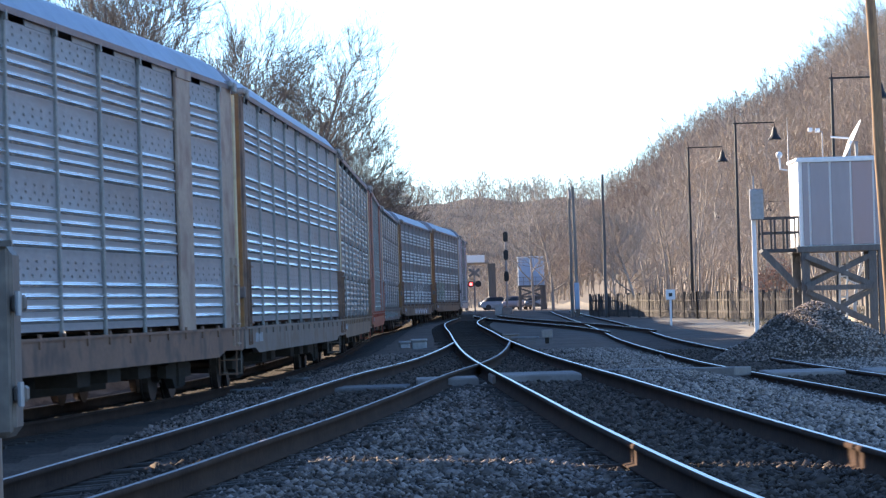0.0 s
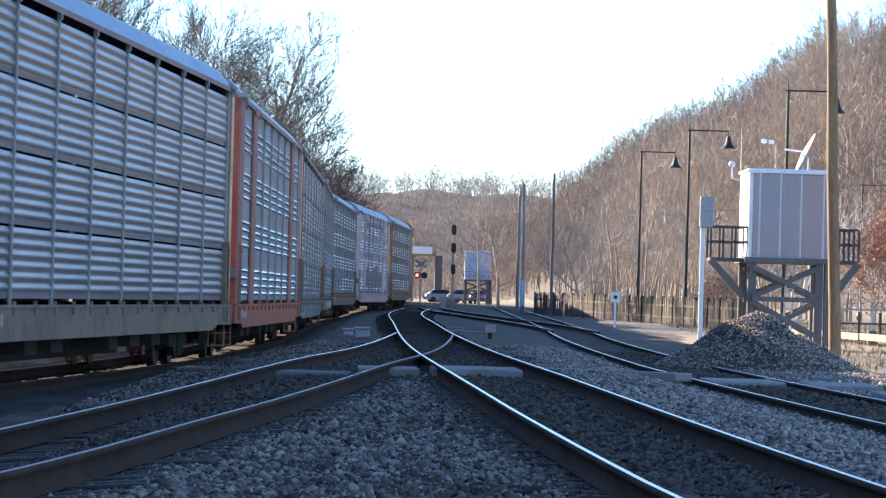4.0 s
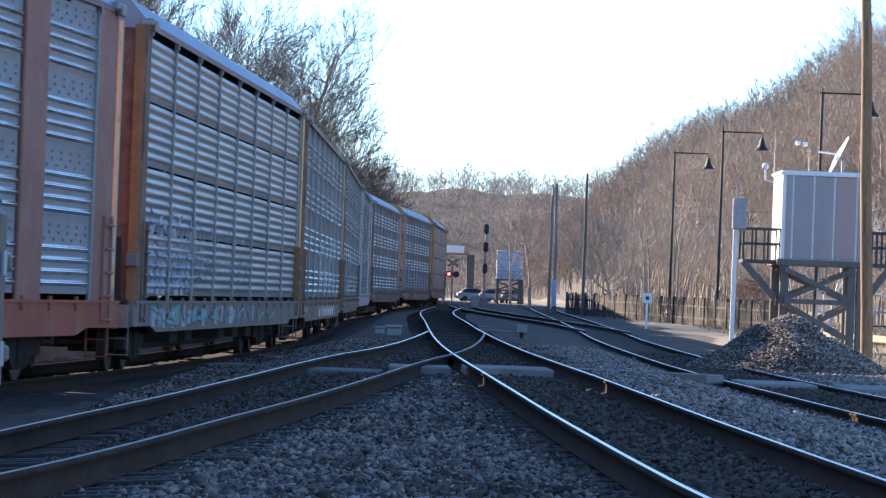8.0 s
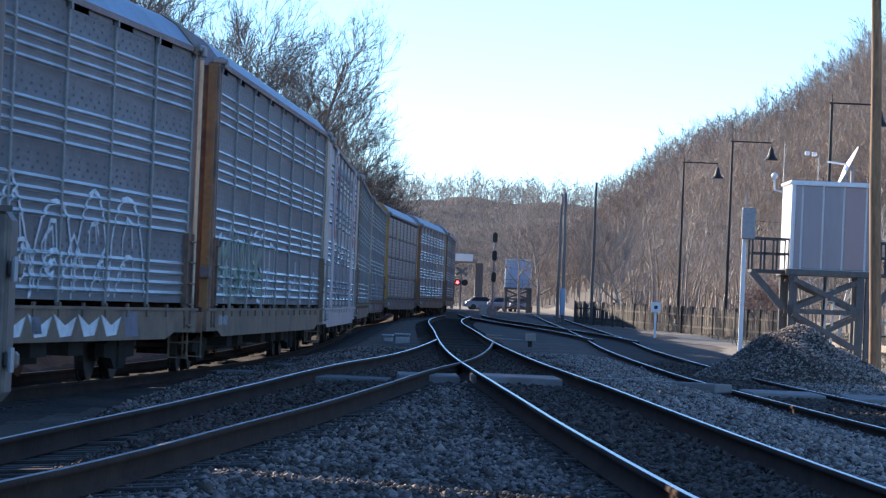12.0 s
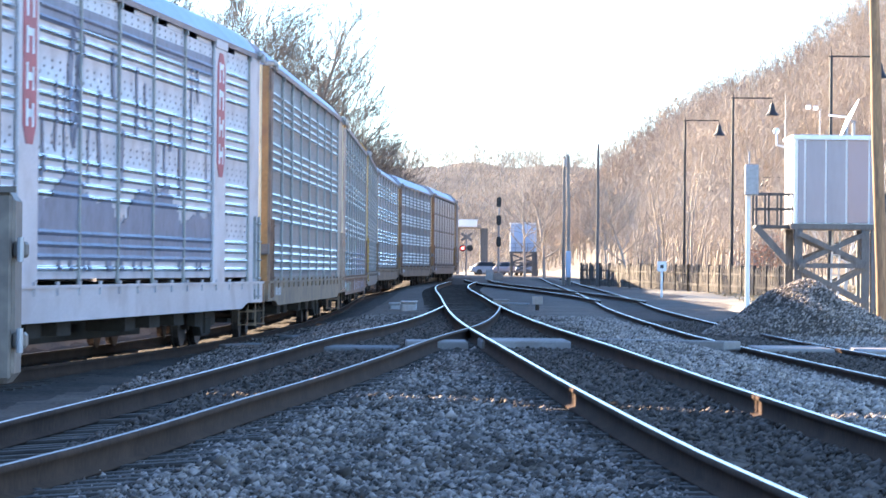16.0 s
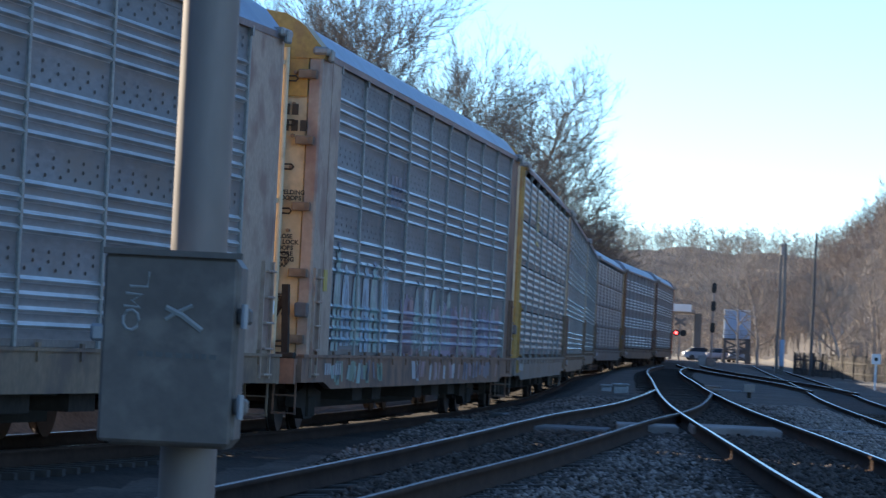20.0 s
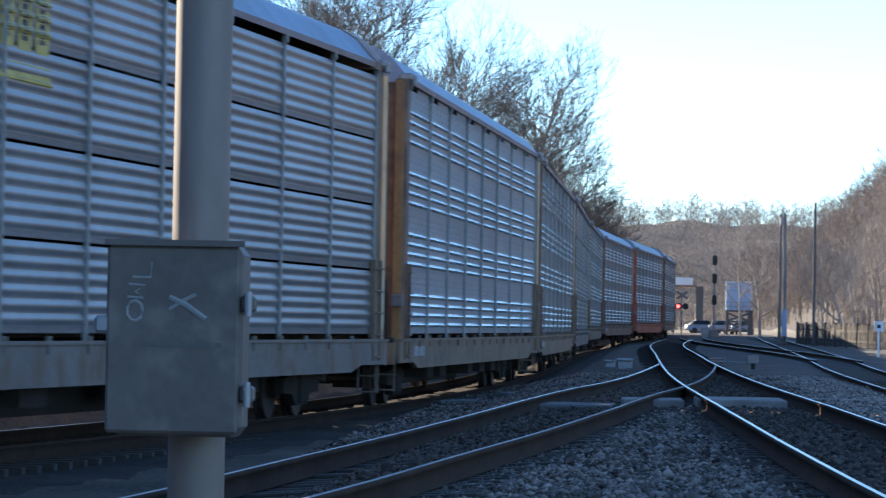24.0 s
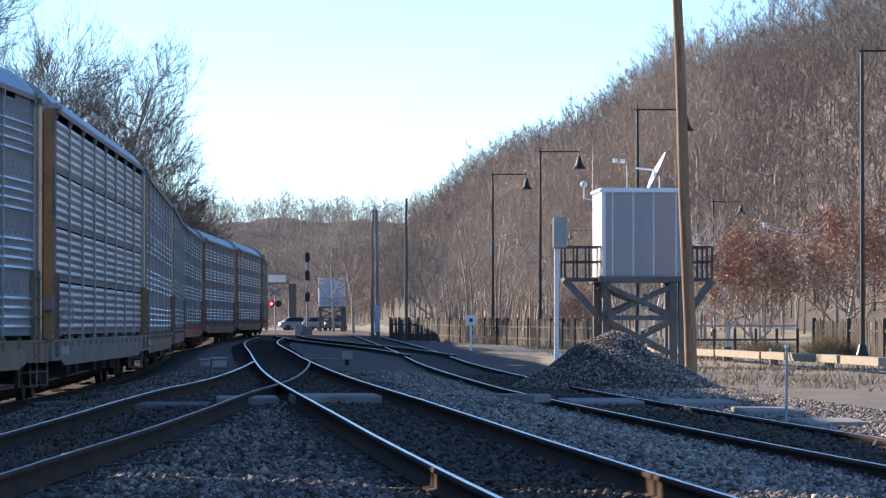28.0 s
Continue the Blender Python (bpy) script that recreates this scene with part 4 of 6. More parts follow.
def piece(car, seed, x0, x1, z0, z1, n, colours, lines, label, width=0.06, sill=None):
    """Large sprayed shapes: rounded columns of colour with drawn outlines, and slanted patches on the sill."""
    rnd = random.Random(seed)
    w = (x1 - x0) / n
    fills = {c: Geo() for c in colours}
    strokes = {c: Geo() for c in lines}
    for k in range(n):
        a = x0 + w * (k + 0.5) + rnd.uniform(-0.08, 0.08) * w
        r = w * rnd.uniform(0.36, 0.52)
        top, low = z1 - rnd.uniform(0, 0.3) * (z1 - z0), z0 + rnd.uniform(0, 0.08) * (z1 - z0)
        slant = rnd.uniform(-0.2, 0.2) * w
        peak = rnd.choice((1.0, 2.0, 2.6))
        arch = [(a + r * q, low + (top - low) * (1 - abs(q) ** peak) ** 0.55) for q in (-1, -0.97, -0.85, -0.6, -0.3, 0, 0.3, 0.6, 0.85, 0.97, 1)]
        if colours:
            c = colours[k % len(colours)]
            m = 12
            for i in range(m):
                q0, q1 = -0.96 + 1.92 * i / m, -0.96 + 1.92 * (i + 1) / m
                zt = low + (top - low) * (1 - abs((q0 + q1) / 2) ** peak) ** 0.55
                hole = low + (zt - low) * 0.42 if abs(q0 + q1) < 0.5 and rnd.random() < 0.7 else low
                block(fills[c], a + r * q0 + slant * 0.3, a + r * q1 + slant * 0.3, hole, zt - 0.02)
        ribbon(strokes[lines[k % len(lines)]], [(x + slant * (z - low) / max(top - low, 0.1), z) for x, z in arch], width)
        mid = (low + top) / 2
        for _ in range(rnd.randrange(1, 3)):
            b, h = a + rnd.uniform(-0.3, 0.3) * r, rnd.uniform(0.15, 0.35) * (top - low)
            loop = [(b + r * 0.3 * math.cos(t), mid + rnd.uniform(-0.1, 0.1) + h * math.sin(t)) for t in [i * 0.9 for i in range(rnd.randrange(4, 8))]]
            ribbon(strokes[lines[(k + 1) % len(lines)]], loop, width * 0.8)
    for c, g in fills.items():
        if g.f:
            tagged(part("spray_fill", g, SPRAY[c], car, label), kind="stuff")
    for c, g in strokes.items():
        if g.f:
            tagged(part("spray_outline", g, SPRAY[c], car, c + " sprayed outlines"), kind="stuff")
    if sill:
        for c in sill:
            g = Geo()
            for k in range(n * 2):
                if rnd.random() < 0.55:
                    a = x0 + (x1 - x0) * (k + rnd.random()) / (2 * n)
                    b, d = a + w * rnd.uniform(0.15, 0.5), rnd.uniform(-0.2, 0.2)
                    lo, hi = 0.69 + rnd.uniform(0, 0.1), 1.06 - rnd.uniform(0, 0.1)
                    g.add([(a, YS - 0.0445, lo), (b, YS - 0.0445, lo), (b + d, YS - 0.0445, hi), (a + d, YS - 0.0445, hi)], [(0, 1, 2, 3)])
            if g.f:
                tagged(part("sill_paint", g, SPRAY[c], car, c + " sprayed sill patches"), kind="stuff")


def haze(car, seed, x0, x1, z0, z1, colours, label):
    """A ground of overlapping sprayed colour with an uneven upper edge."""
    rnd = random.Random(seed)
    n = int((x1 - x0) / 0.16)
    for c, share in colours:
        g = Geo()
        ph = rnd.uniform(0, 6)
        for i in range(n):
            x = x0 + (x1 - x0) * i / n
            if math.sin(x * 0.9 + ph) + rnd.uniform(-0.4, 0.4) < share:
                top = z1 - 0.18 * abs(math.sin(x * 1.7 + ph)) - rnd.uniform(0, 0.22)
                block(g, x, x + (x1 - x0) / n, z0 + rnd.uniform(0, 0.05), top)
        tagged(part("spray_ground", g, SPRAY[c], car, label), kind="stuff")


piece(CARS[7], 1, -3.6, 9.2, 1.2, 3.0, 5, (), ("white",), "white spray-painted loops", 0.075, ("slate",))
gs = Geo()
for k in range(7):
    a = -3.4 + k * 1.55
    gs.add([(a, YS - 0.0445, 1.02), (a + 0.45, YS - 0.0445, 0.70), (a + 1.15, YS - 0.0445, 0.72), (a + 1.45, YS - 0.0445, 0.98), (a + 0.75, YS - 0.0445, 0.86)], [(0, 1, 2, 3, 4)])
tagged(part("sill_paint", gs, SPRAY["white"], CARS[7], "white sprayed shapes along the sill"), kind="stuff")
piece(CARS[7], 2, -3.0, 8.4, 1.25, 2.1, 7, (), ("white",), "white spray-painted loops", 0.06)
tag(CARS[6], 3, -12.2, -4.5, 1.25, 2.5, "pale", 12, 0.09, "pale spray-painted outlines")
tag(CARS[6], 33, -12.2, -4.9, 1.3, 2.2, "slate", 10, 0.08, "slate spray-painted outlines")
tag(CARS[6], 4, -12.0, 8.0, 0.75, 1.05, "teal", 10, 0.06, "faint teal sill tag")
tag(CARS[8], 5, -12.2, -3.0, 1.25, 2.4, "green", 12, 0.22, "green spray-painted patches")
tag(CARS[8], 6, -12.4, 0.0, 1.2, 2.7, "white", 9, 0.07, "white spray-painted tag")
fill(CARS[8], 12, 2.0, 11.0, 1.2, 2.2, ("pale",), 7, "pale spray-painted patches")
haze(CARS[11], 41, -3.7, 10.9, 1.12, 2.2, (("lilac", 0.3), ("rose", -0.5)), "faded lilac and rose sprayed ground")
piece(CARS[11], 42, -11.0, -5.2, 1.15, 2.85, 6, ("mint", "sky"), ("slate", "pale"), "mint and pale blue sprayed shapes", 0.07, ("mint", "green", "slate"))
piece(CARS[11], 43, -2.2, 3.2, 1.2, 2.45, 5, ("mint", "pale"), ("slate", "pale"), "pale sprayed shapes with dark outlines", 0.06, ("pale", "rose"))
piece(CARS[11], 44, 4.0, 10.4, 1.2, 2.1, 8, ("lilac", "pale"), ("slate", "pale"), "pale lilac sprayed shapes", 0.05, ("rose", "slate"))
# plain emblem: two side strokes, a dark block and short bars
ge = Geo()
for x in (-5.75, -3.95):
    ribbon(ge, [(x, 3.0), (x, 4.2)], 0.06)
for k in range(3):
    block(ge, -5.42 + k * 0.42, -5.08 + k * 0.42, 3.45, 3.95)
for x in (-5.6, -5.42, -4.3, -4.12):
    block(ge, x, x + 0.07, 2.55, 2.78)
part("road_emblem", ge, SPRAY["slate"], CARS[11], "dark plain-shaped emblem")
part("data_plate", Geo().box(-HB + 1.0, -HB + 1.3, YS - 0.04, YS - 0.03, 2.0, 2.3), SPRAY["yellow"], CARS[11], "small yellow plate")
piece(CARS[6], 45, -12.0, -6.0, 1.2, 2.6, 5, ("pale",), ("lilac", "green"), "pale sprayed shapes", 0.06, ("pale", "teal"))
piece(CARS[6], 46, -5.5, 3.5, 1.25, 2.5, 7, (), ("green", "pale"), "thin green sprayed outlines", 0.05, ("pale", "slate"))
fill(CARS[15], 14, -12.0, -8.0, 1.3, 2.4, ("pale",), 5, "pale spray-painted patches")
fill(CARS[18], 16, -11.0, 9.0, 1.3, 2.3, ("pale",), 9, "pale spray-painted patches")
# the white car: large faded dark characters in blocks, and two red plates
rq = random.Random(31)
gw = Geo()
for a in (-7.4, -4.4, -1.4, 1.6, 4.6):
    for k in range(14):
        x = a + k * 0.205
        top = 2.35 + 0.22 * math.sin(x * 0.9) + 0.12 * math.sin(x * 2.3 + 1) + rq.uniform(-0.06, 0.06)
        block(gw, x, x + 0.205, 1.45 if rq.random() < 0.8 else 1.3, top)
    block(gw, a + 0.05, a + 2.8, 4.72 - rq.uniform(0, 0.2), 4.88)
for k in range(17):
    x = -7.2 + k * 0.88 + rq.uniform(-0.2, 0.2)
    z1 = rq.uniform(3.2, 4.85)
    ln = rq.uniform(0.5, 1.5)
    ribbon(gw, [(x, z1), (x + rq.uniform(-0.12, 0.12), z1 - ln * 0.5), (x + rq.uniform(-0.15, 0.15), max(z1 - ln, 2.5))], rq.uniform(0.10, 0.32))
ribbon(gw, [(-4.9, 4.8), (-5.2, 3.9), (-4.9, 3.1), (-4.3, 4.5)], 0.34)
part("faded_lettering", gw, SPRAY["slate"], CARS[9], "large faded and streaked dark shapes")
for cx in (-8.15, 8.15):
    oct_ = [(-0.42, 3.15), (-0.42, 4.75), (-0.2, 5.0), (0.2, 5.0), (0.42, 4.75), (0.42, 3.15), (0.2, 2.9), (-0.2, 2.9)]
    gr_ = Geo().loft([[(cx + a, YS + d, z) for a, z in oct_] for d in (-0.038, -0.048)])
    plate = part("red_plate", gr_, SPRAY["red"], CARS[9], "tall red plate with plain block marks")
    gm_ = Geo()
    for z in (3.12, 3.58, 4.04, 4.5):
        gm_.box(cx - 0.24, cx - 0.12, YS - 0.052, YS - 0.048, z, z + 0.34)
        gm_.box(cx - 0.12, cx + 0.24, YS - 0.052, YS - 0.048, z + 0.12 + 0.1 * (z > 4), z + 0.22 + 0.1 * (z > 4))
        gm_.box(cx + 0.14, cx + 0.25, YS - 0.052, YS - 0.048, z, z + 0.3)
    tagged(part("plate_mark", gm_, SPRAY["white"], plate, "pale plain bar marks"), kind="stuff")
gl = Geo()
for k in range(3):
    block(gl, -6.4 + k * 0.62, -5.92 + k * 0.62, 4.02, 4.75)
block(gl, -6.5, -4.6, 3.72, 3.92)
part("road_emblem", gl, SPRAY["yellow"], CARS[12], "yellow plain-shaped emblem")
gb = Geo()
for k in range(3):
    block(gb, -6.28 + k * 0.62, -6.06 + k * 0.62, 4.15, 4.62)
part("emblem_shadow", gb, SPRAY["navy"], CARS[12])
# unreadable stencils on the cream end door, as plain bars
gd = Geo()
for z, hh, y0, n in ((4.36, 0.15, -1.05, 2), (4.14, 0.15, -1.05, 3), (1.9, 0.03, -1.1, 5), (1.84, 0.03, -1.1, 4), (1.64, 0.03, -1.16, 4)):
    for k in range(n):
        w = hh * 0.6
        gd.box(-HB - 0.078, -HB - 0.072, y0 - k * w * 1.35 - w, y0 - k * w * 1.35, z, z + hh)
tagged(part("stencil", gd, BLACK, CARS[11], "small black bar stencils"), kind="stuff")
for words, z in (("NO WELDING\nON DOORS", 3.28), ("CLOSE\nAND LOCK\nDOORS\nBEFORE\nMOVING\nCAR", 2.68)):
    cu = bpy.data.curves.new("door_writing", "FONT")
    cu.body, cu.size, cu.align_x, cu.space_line = words, 0.082, "CENTER", 0.95
    cu.offset, cu.extrude = 0.003, 0.001
    cu.materials.append(BLACK)
    ob = new("door_writing", cu)
    ob.parent = CARS[11]
    ob.matrix_basis = Matrix(((0, 0, -1, -HB - 0.074), (-1, 0, 0, -1.14), (0, 1, 0, z), (0, 0, 0, 1)))
    tagged(ob, "small black stencilled words")
block_marks = Geo()
for k in range(7):
    block_marks.box(-BODY / 2 + 2.0 + k * 0.2 + (0.15 if k > 2 else 0), -BODY / 2 + 2.13 + k * 0.2 + (0.15 if k > 2 else 0), YS - 0.047, YS - 0.041, 0.84, 1.0)
marks_me = block_marks.mesh("reporting_marks", SPRAY["pale"])
for car in CARS:
    tagged(part("reporting_mark", marks_me, None, car, "row of pale plain bar marks"), kind="stuff")

# ---- trees ----
def grow(rng, height, spread, branches, subs, twigs, first=0.28, lean=0.0, limb=0.022, deep=1, vase=False):
    """Bare tree: limbs as (a, b, ra, rb) and twigs as (a, b, width)."""
    L, T = [], []
    up = np.array([0, 0, 1.0])

    def turn(d, ang):
        r = rng.normal(size=3)
        r -= d * r.dot(d)
        r /= np.linalg.norm(r) + 1e-9
        return d * math.cos(ang) + r * math.sin(ang)

    def twig(p, d, ln, w, deep):
        q = p + d * ln
        T.append((p, q, w))
        if deep:
            for _ in range(deep + 1):
                k = rng.uniform(0.3, 0.95)
                twig(p + d * ln * k, turn(d, rng.uniform(0.3, 0.8)) + up * 0.15, ln * rng.uniform(0.45, 0.75), w * 0.8, deep - 1)

    r0 = height * limb
    p = np.array([0, 0, -0.3])
    d = np.array([lean + rng.normal(0, 0.03), rng.normal(0, 0.04), 1.0])
    trunk = [(p, r0)]
    n = 7
    for i in range(n):
        d = d / np.linalg.norm(d)
        p = p + d * height * (0.72 if vase else 0.9) / n
        trunk.append((p, r0 * (1 - (i + 1) / n * 0.9)))
        d = d + np.array([rng.normal(0, 0.1), rng.normal(0, 0.1), 0.1])
    for (a, ra), (b, rb) in zip(trunk, trunk[1:]):
        L.append((a, b, ra, rb))
    for i in range(branches):
        k = first + (1 - first) * ((i + rng.uniform(0, 0.8)) / branches) ** 0.9
        j = min(int(k * n), n - 1)
        a, ra = trunk[j]
        b, rb = trunk[j + 1]
        f = k * n - j
        q = a + (b - a) * f
        ang = i * 2.4 + rng.uniform(-0.5, 0.5)
        d = np.array([math.cos(ang), math.sin(ang), rng.uniform(0.35, 1.0)])
        d /= np.linalg.norm(d)
        ln = spread * (1.15 - 0.75 * k) * rng.uniform(0.8, 1.15)
        if vase:
            d = np.array([math.cos(ang), math.sin(ang), rng.uniform(0.3, 1.5)])
            d /= np.linalg.norm(d)
            ln = spread * (1.2 - 0.55 * k) * rng.uniform(0.75, 1.2)
        r = (ra + (rb - ra) * f) * 0.55
        pts = [(q, r)]
        for s in range(3):
            q = q + d * ln / 3
            pts.append((q, r * (1 - (s + 1) / 3.3)))
            d = d + rng.normal(0, 0.2, 3) + up * (0.1 if vase else 0.22)
            d /= np.linalg.norm(d)
        for (a, ra), (b, rb) in zip(pts, pts[1:]):
            L.append((a, b, ra, rb))
        for s in range(subs):
            k2 = 0.2 + 0.8 * (s + rng.uniform(0, 1)) / subs
            j2 = min(int(k2 * 3), 2)
            a, ra = pts[j2]
            b, rb = pts[j2 + 1]
            q2 = a + (b - a) * (k2 * 3 - j2)
            d2 = turn((b - a) / np.linalg.norm(b - a), rng.uniform(0.4, 1.0)) + up * (0.08 if vase else 0.3)
            d2 /= np.linalg.norm(d2)
            l2 = ln * rng.uniform(0.32, 0.6) * (1.15 - 0.4 * k2)
            m2 = q2 + d2 * l2 * 0.5
            d3 = d2 + rng.normal(0, 0.15, 3) + up * 0.2
            d3 /= np.linalg.norm(d3)
            e = m2 + d3 * l2 * 0.5
            L.append((q2, m2, max(ra * 0.45, 0.014), 0.016))
            L.append((m2, e, 0.016, 0.008))
            for _ in range(twigs):
                k3 = rng.uniform(0.1, 1.0)
                o = q2 + (m2 - q2) * k3 * 2 if k3 < 0.5 else m2 + (e - m2) * (k3 * 2 - 1)
                twig(o, turn(d3, rng.uniform(0.2, 0.7)) + up * 0.15, l2 * rng.uniform(0.3, 0.6), 0.022, deep)
    return L, T


def split(L, T, r):
    """Moves limbs thinner than r to the twigs."""
    return [q for q in L if q[2] >= r], T + [(q[0], q[1], q[2] * 2) for q in L if q[2] < r]


def limb_arrays(L):
    a, b = np.array([s[0] for s in L]), np.array([s[1] for s in L])
    ra, rb = np.array([s[2] for s in L]), np.array([s[3] for s in L])
    d = b - a
    d /= np.linalg.norm(d, axis=1)[:, None] + 1e-9
    u = np.cross(d, np.array([0.3, 0.2, 1.0]))
    u /= np.linalg.norm(u, axis=1)[:, None] + 1e-9
    w = np.cross(d, u)
    v = []
    for p, r in ((a, ra), (b, rb)):
        for k in range(4):
            c, s = math.cos(k * math.pi / 2), math.sin(k * math.pi / 2)
            v.append(p + (u * c + w * s) * r[:, None])
    v = np.stack(v, 1)
    tri = np.array([q for k in range(4) for q in ((k, (k + 1) % 4, 4 + (k + 1) % 4), (k, 4 + (k + 1) % 4, 4 + k))])
    f = (np.arange(len(L)) * 8)[:, None, None] + tri[None]
    return v.reshape(-1, 3), f.reshape(-1, 3)


def twig_arrays(T, rng, wide=1.0):
    a, b, w = np.array([t[0] for t in T]), np.array([t[1] for t in T]), np.array([t[2] for t in T])
    d = b - a
    u = np.cross(d, rng.normal(size=d.shape))
    u /= np.linalg.norm(u, axis=1)[:, None] + 1e-9
    u *= (w * wide / 2)[:, None]
    v = np.stack([a - u, a + u, b], 1).reshape(-1, 3)
    return v, np.arange(len(v)).reshape(-1, 3)


def tree_thing(seed, x, y, height, spread, label, branches=11, subs=6, twigs=6, first=0.25, name="tree", leaves=None, wide=1.0, limb=0.022, lean=0.0, deep=1, vase=False, bark=None, twig=None):
    rng = np.random.default_rng(seed)
    L, T = grow(rng, height, spread, branches, subs, twigs, first, lean, limb, deep, vase)
    th = tagged(new(name), label, "tree")
    th.matrix_basis = pose(x, y, float(terrain(x, y)))
    part("trunk", raw_mesh("trunk", *limb_arrays(L), bark or BARK), None, th)
    v, f = twig_arrays(T, rng, wide)
    tagged(part("crown", raw_mesh("crown", v, f, twig or TWIG), None, th), kind="stuff")
    if leaves:
        k = rng.integers(0, len(T), leaves)
        c = np.array([T[i][0] + (T[i][1] - T[i][0]) * rng.uniform(0, 1) for i in k]) + rng.normal(0, 0.2, (leaves, 3))
        c = c[c[:, 2] > height * 0.08]
        leaf_patch(th, c, rng, 0.075)
    return th


def leaf_patch(th, c, rng, size):
    """Small bent leaves, each of two triangles, round given centres."""
    n = len(c)
    u, w = rng.normal(size=(n, 3)), rng.normal(size=(n, 3))
    u /= np.linalg.norm(u, axis=1)[:, None]
    w = np.cross(u, w)
    w /= np.linalg.norm(w, axis=1)[:, None]
    s = size * rng.uniform(0.6, 1.3, (n, 1))
    v = np.stack([c - u * s, c + w * s * 0.45, c + u * s, c - w * s * 0.45 + np.array([0, 0, -0.02])], 1).reshape(-1, 3)
    f = (np.arange(n) * 4)[:, None, None] + np.array([[0, 1, 2], [0, 2, 3]])[None]
    tagged(part("leaves", raw_mesh("leaves", v, f.reshape(-1, 3), RUSTLEAF), None, th, "dry rust-brown leaves"), kind="stuff")


def woods(name, label, seed, spots, hmin, hmax, wide, kinds=7, branches=7, subs=4, twigs=3, bark=None, twig=None):
    """Far woods as one mesh: many bare trees of a few kinds, turned and sized at random."""
    rng = np.random.default_rng(seed)
    base = []
    for k in range(kinds):
        L, T = split(*grow(rng, 1.0 * 14, 5.2, branches, subs, twigs, rng.uniform(0.08, 0.3), limb=0.009), 0.035)
        base.append((limb_arrays(L), twig_arrays(T, rng, wide)))
    vs, fs, vt, ft, nv, nt = [], [], [], [], 0, 0
    for x, y in spots:
        (lv, lf), (tv, tf) = base[rng.integers(kinds)]
        s = rng.uniform(hmin, hmax) / 14
        a = rng.uniform(0, 6.28)
        m = np.array([[math.cos(a), -math.sin(a), 0], [math.sin(a), math.cos(a), 0], [0, 0, 1]]) * s
        off = np.array([x, y, float(terrain(x, y))])
        vs.append(lv @ m.T + off)
        fs.append(lf + nv)
        nv += len(lv)
        vt.append(tv @ m.T + off)
        ft.append(tf + nt)
        nt += len(tv)
    th = tagged(new(name), label, "woods", kind="stuff")
    tagged(part("trunks", raw_mesh("trunks", np.concatenate(vs), np.concatenate(fs), bark or BARK), None, th), kind="stuff")
    tagged(part("twigs", raw_mesh("twigs", np.concatenate(vt), np.concatenate(ft), twig or TWIG), None, th), kind="stuff")


def scatter(rng, n, x0, x1, y0, y1, ok):
    out = []
    while len(out) < n:
        x, y = rng.uniform(x0, x1), rng.uniform(y0, y1)
        if ok(x, y):
            out.append((x, y))
    return out


rg = np.random.default_rng(11)
woods("hillside_woods", "bare grey-brown winter woods on the hillside", 21, scatter(rg, 2700, 18, 150, 190, 900, lambda x, y: hill_z(np.float64(x), np.float64(y)) > 0.8 and x < 0.19 * y + 8), 8, 14, 3.0, 8, 8, 5, 4, bark=HILLBARK, twig=HILLTWIG)
woods("valley_end_woods", "distant bare winter woods across the valley's end", 22, scatter(rg, 2600, -90, 60, 760, 1080, lambda x, y: abs(x) < 0.11 * y), 5, 10, 6.0, 6, 6, 3, 3)
woods("valley_floor_woods", "bare thicket of grey-brown trees beyond the fence", 23, scatter(rg, 380, 9, 60, 215, 620, lambda x, y: hill_z(np.float64(x), np.float64(y)) < 1.2 and x > 0.045 * y + 1.5 and x < 0.17 * y), 5, 11, 1.6)
woods("left_bank_woods", "bare winter woods along the far side of the train", 24, scatter(rg, 110, -60, -8, 215, 700, lambda x, y: x < -0.012 * y - 3 and x > -0.12 * y), 9, 15, 1.8)

woods("shoulder_trees", "tall bare trees standing out on the hill's shoulder", 26, scatter(rg, 130, 10, 60, 340, 500, lambda x, y: 0.062 * y < x < 0.128 * y), 15, 21, 1.3, 6, 15, 7, 5)
woods("crest_trees", "tall bare trees that stand out on the hill's crest", 27, scatter(rg, 150, 25, 130, 300, 760, lambda x, y: 0.095 * y < x < 0.19 * y and hill_z(np.float64(x), np.float64(y)) > 14), 13, 18, 1.5, 6, 15, 7, 5, bark=HILLBARK, twig=HILLTWIG)
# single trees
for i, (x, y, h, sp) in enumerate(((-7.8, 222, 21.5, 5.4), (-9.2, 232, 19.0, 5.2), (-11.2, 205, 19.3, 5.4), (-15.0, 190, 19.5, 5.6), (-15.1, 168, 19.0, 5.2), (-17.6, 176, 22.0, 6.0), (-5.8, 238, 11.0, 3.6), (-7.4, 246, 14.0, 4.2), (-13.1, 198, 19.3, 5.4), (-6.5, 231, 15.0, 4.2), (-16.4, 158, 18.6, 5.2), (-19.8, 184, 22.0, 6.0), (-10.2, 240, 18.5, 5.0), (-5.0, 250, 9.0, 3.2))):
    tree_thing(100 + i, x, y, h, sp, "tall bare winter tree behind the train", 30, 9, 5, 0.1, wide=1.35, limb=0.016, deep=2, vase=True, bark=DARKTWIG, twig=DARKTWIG)
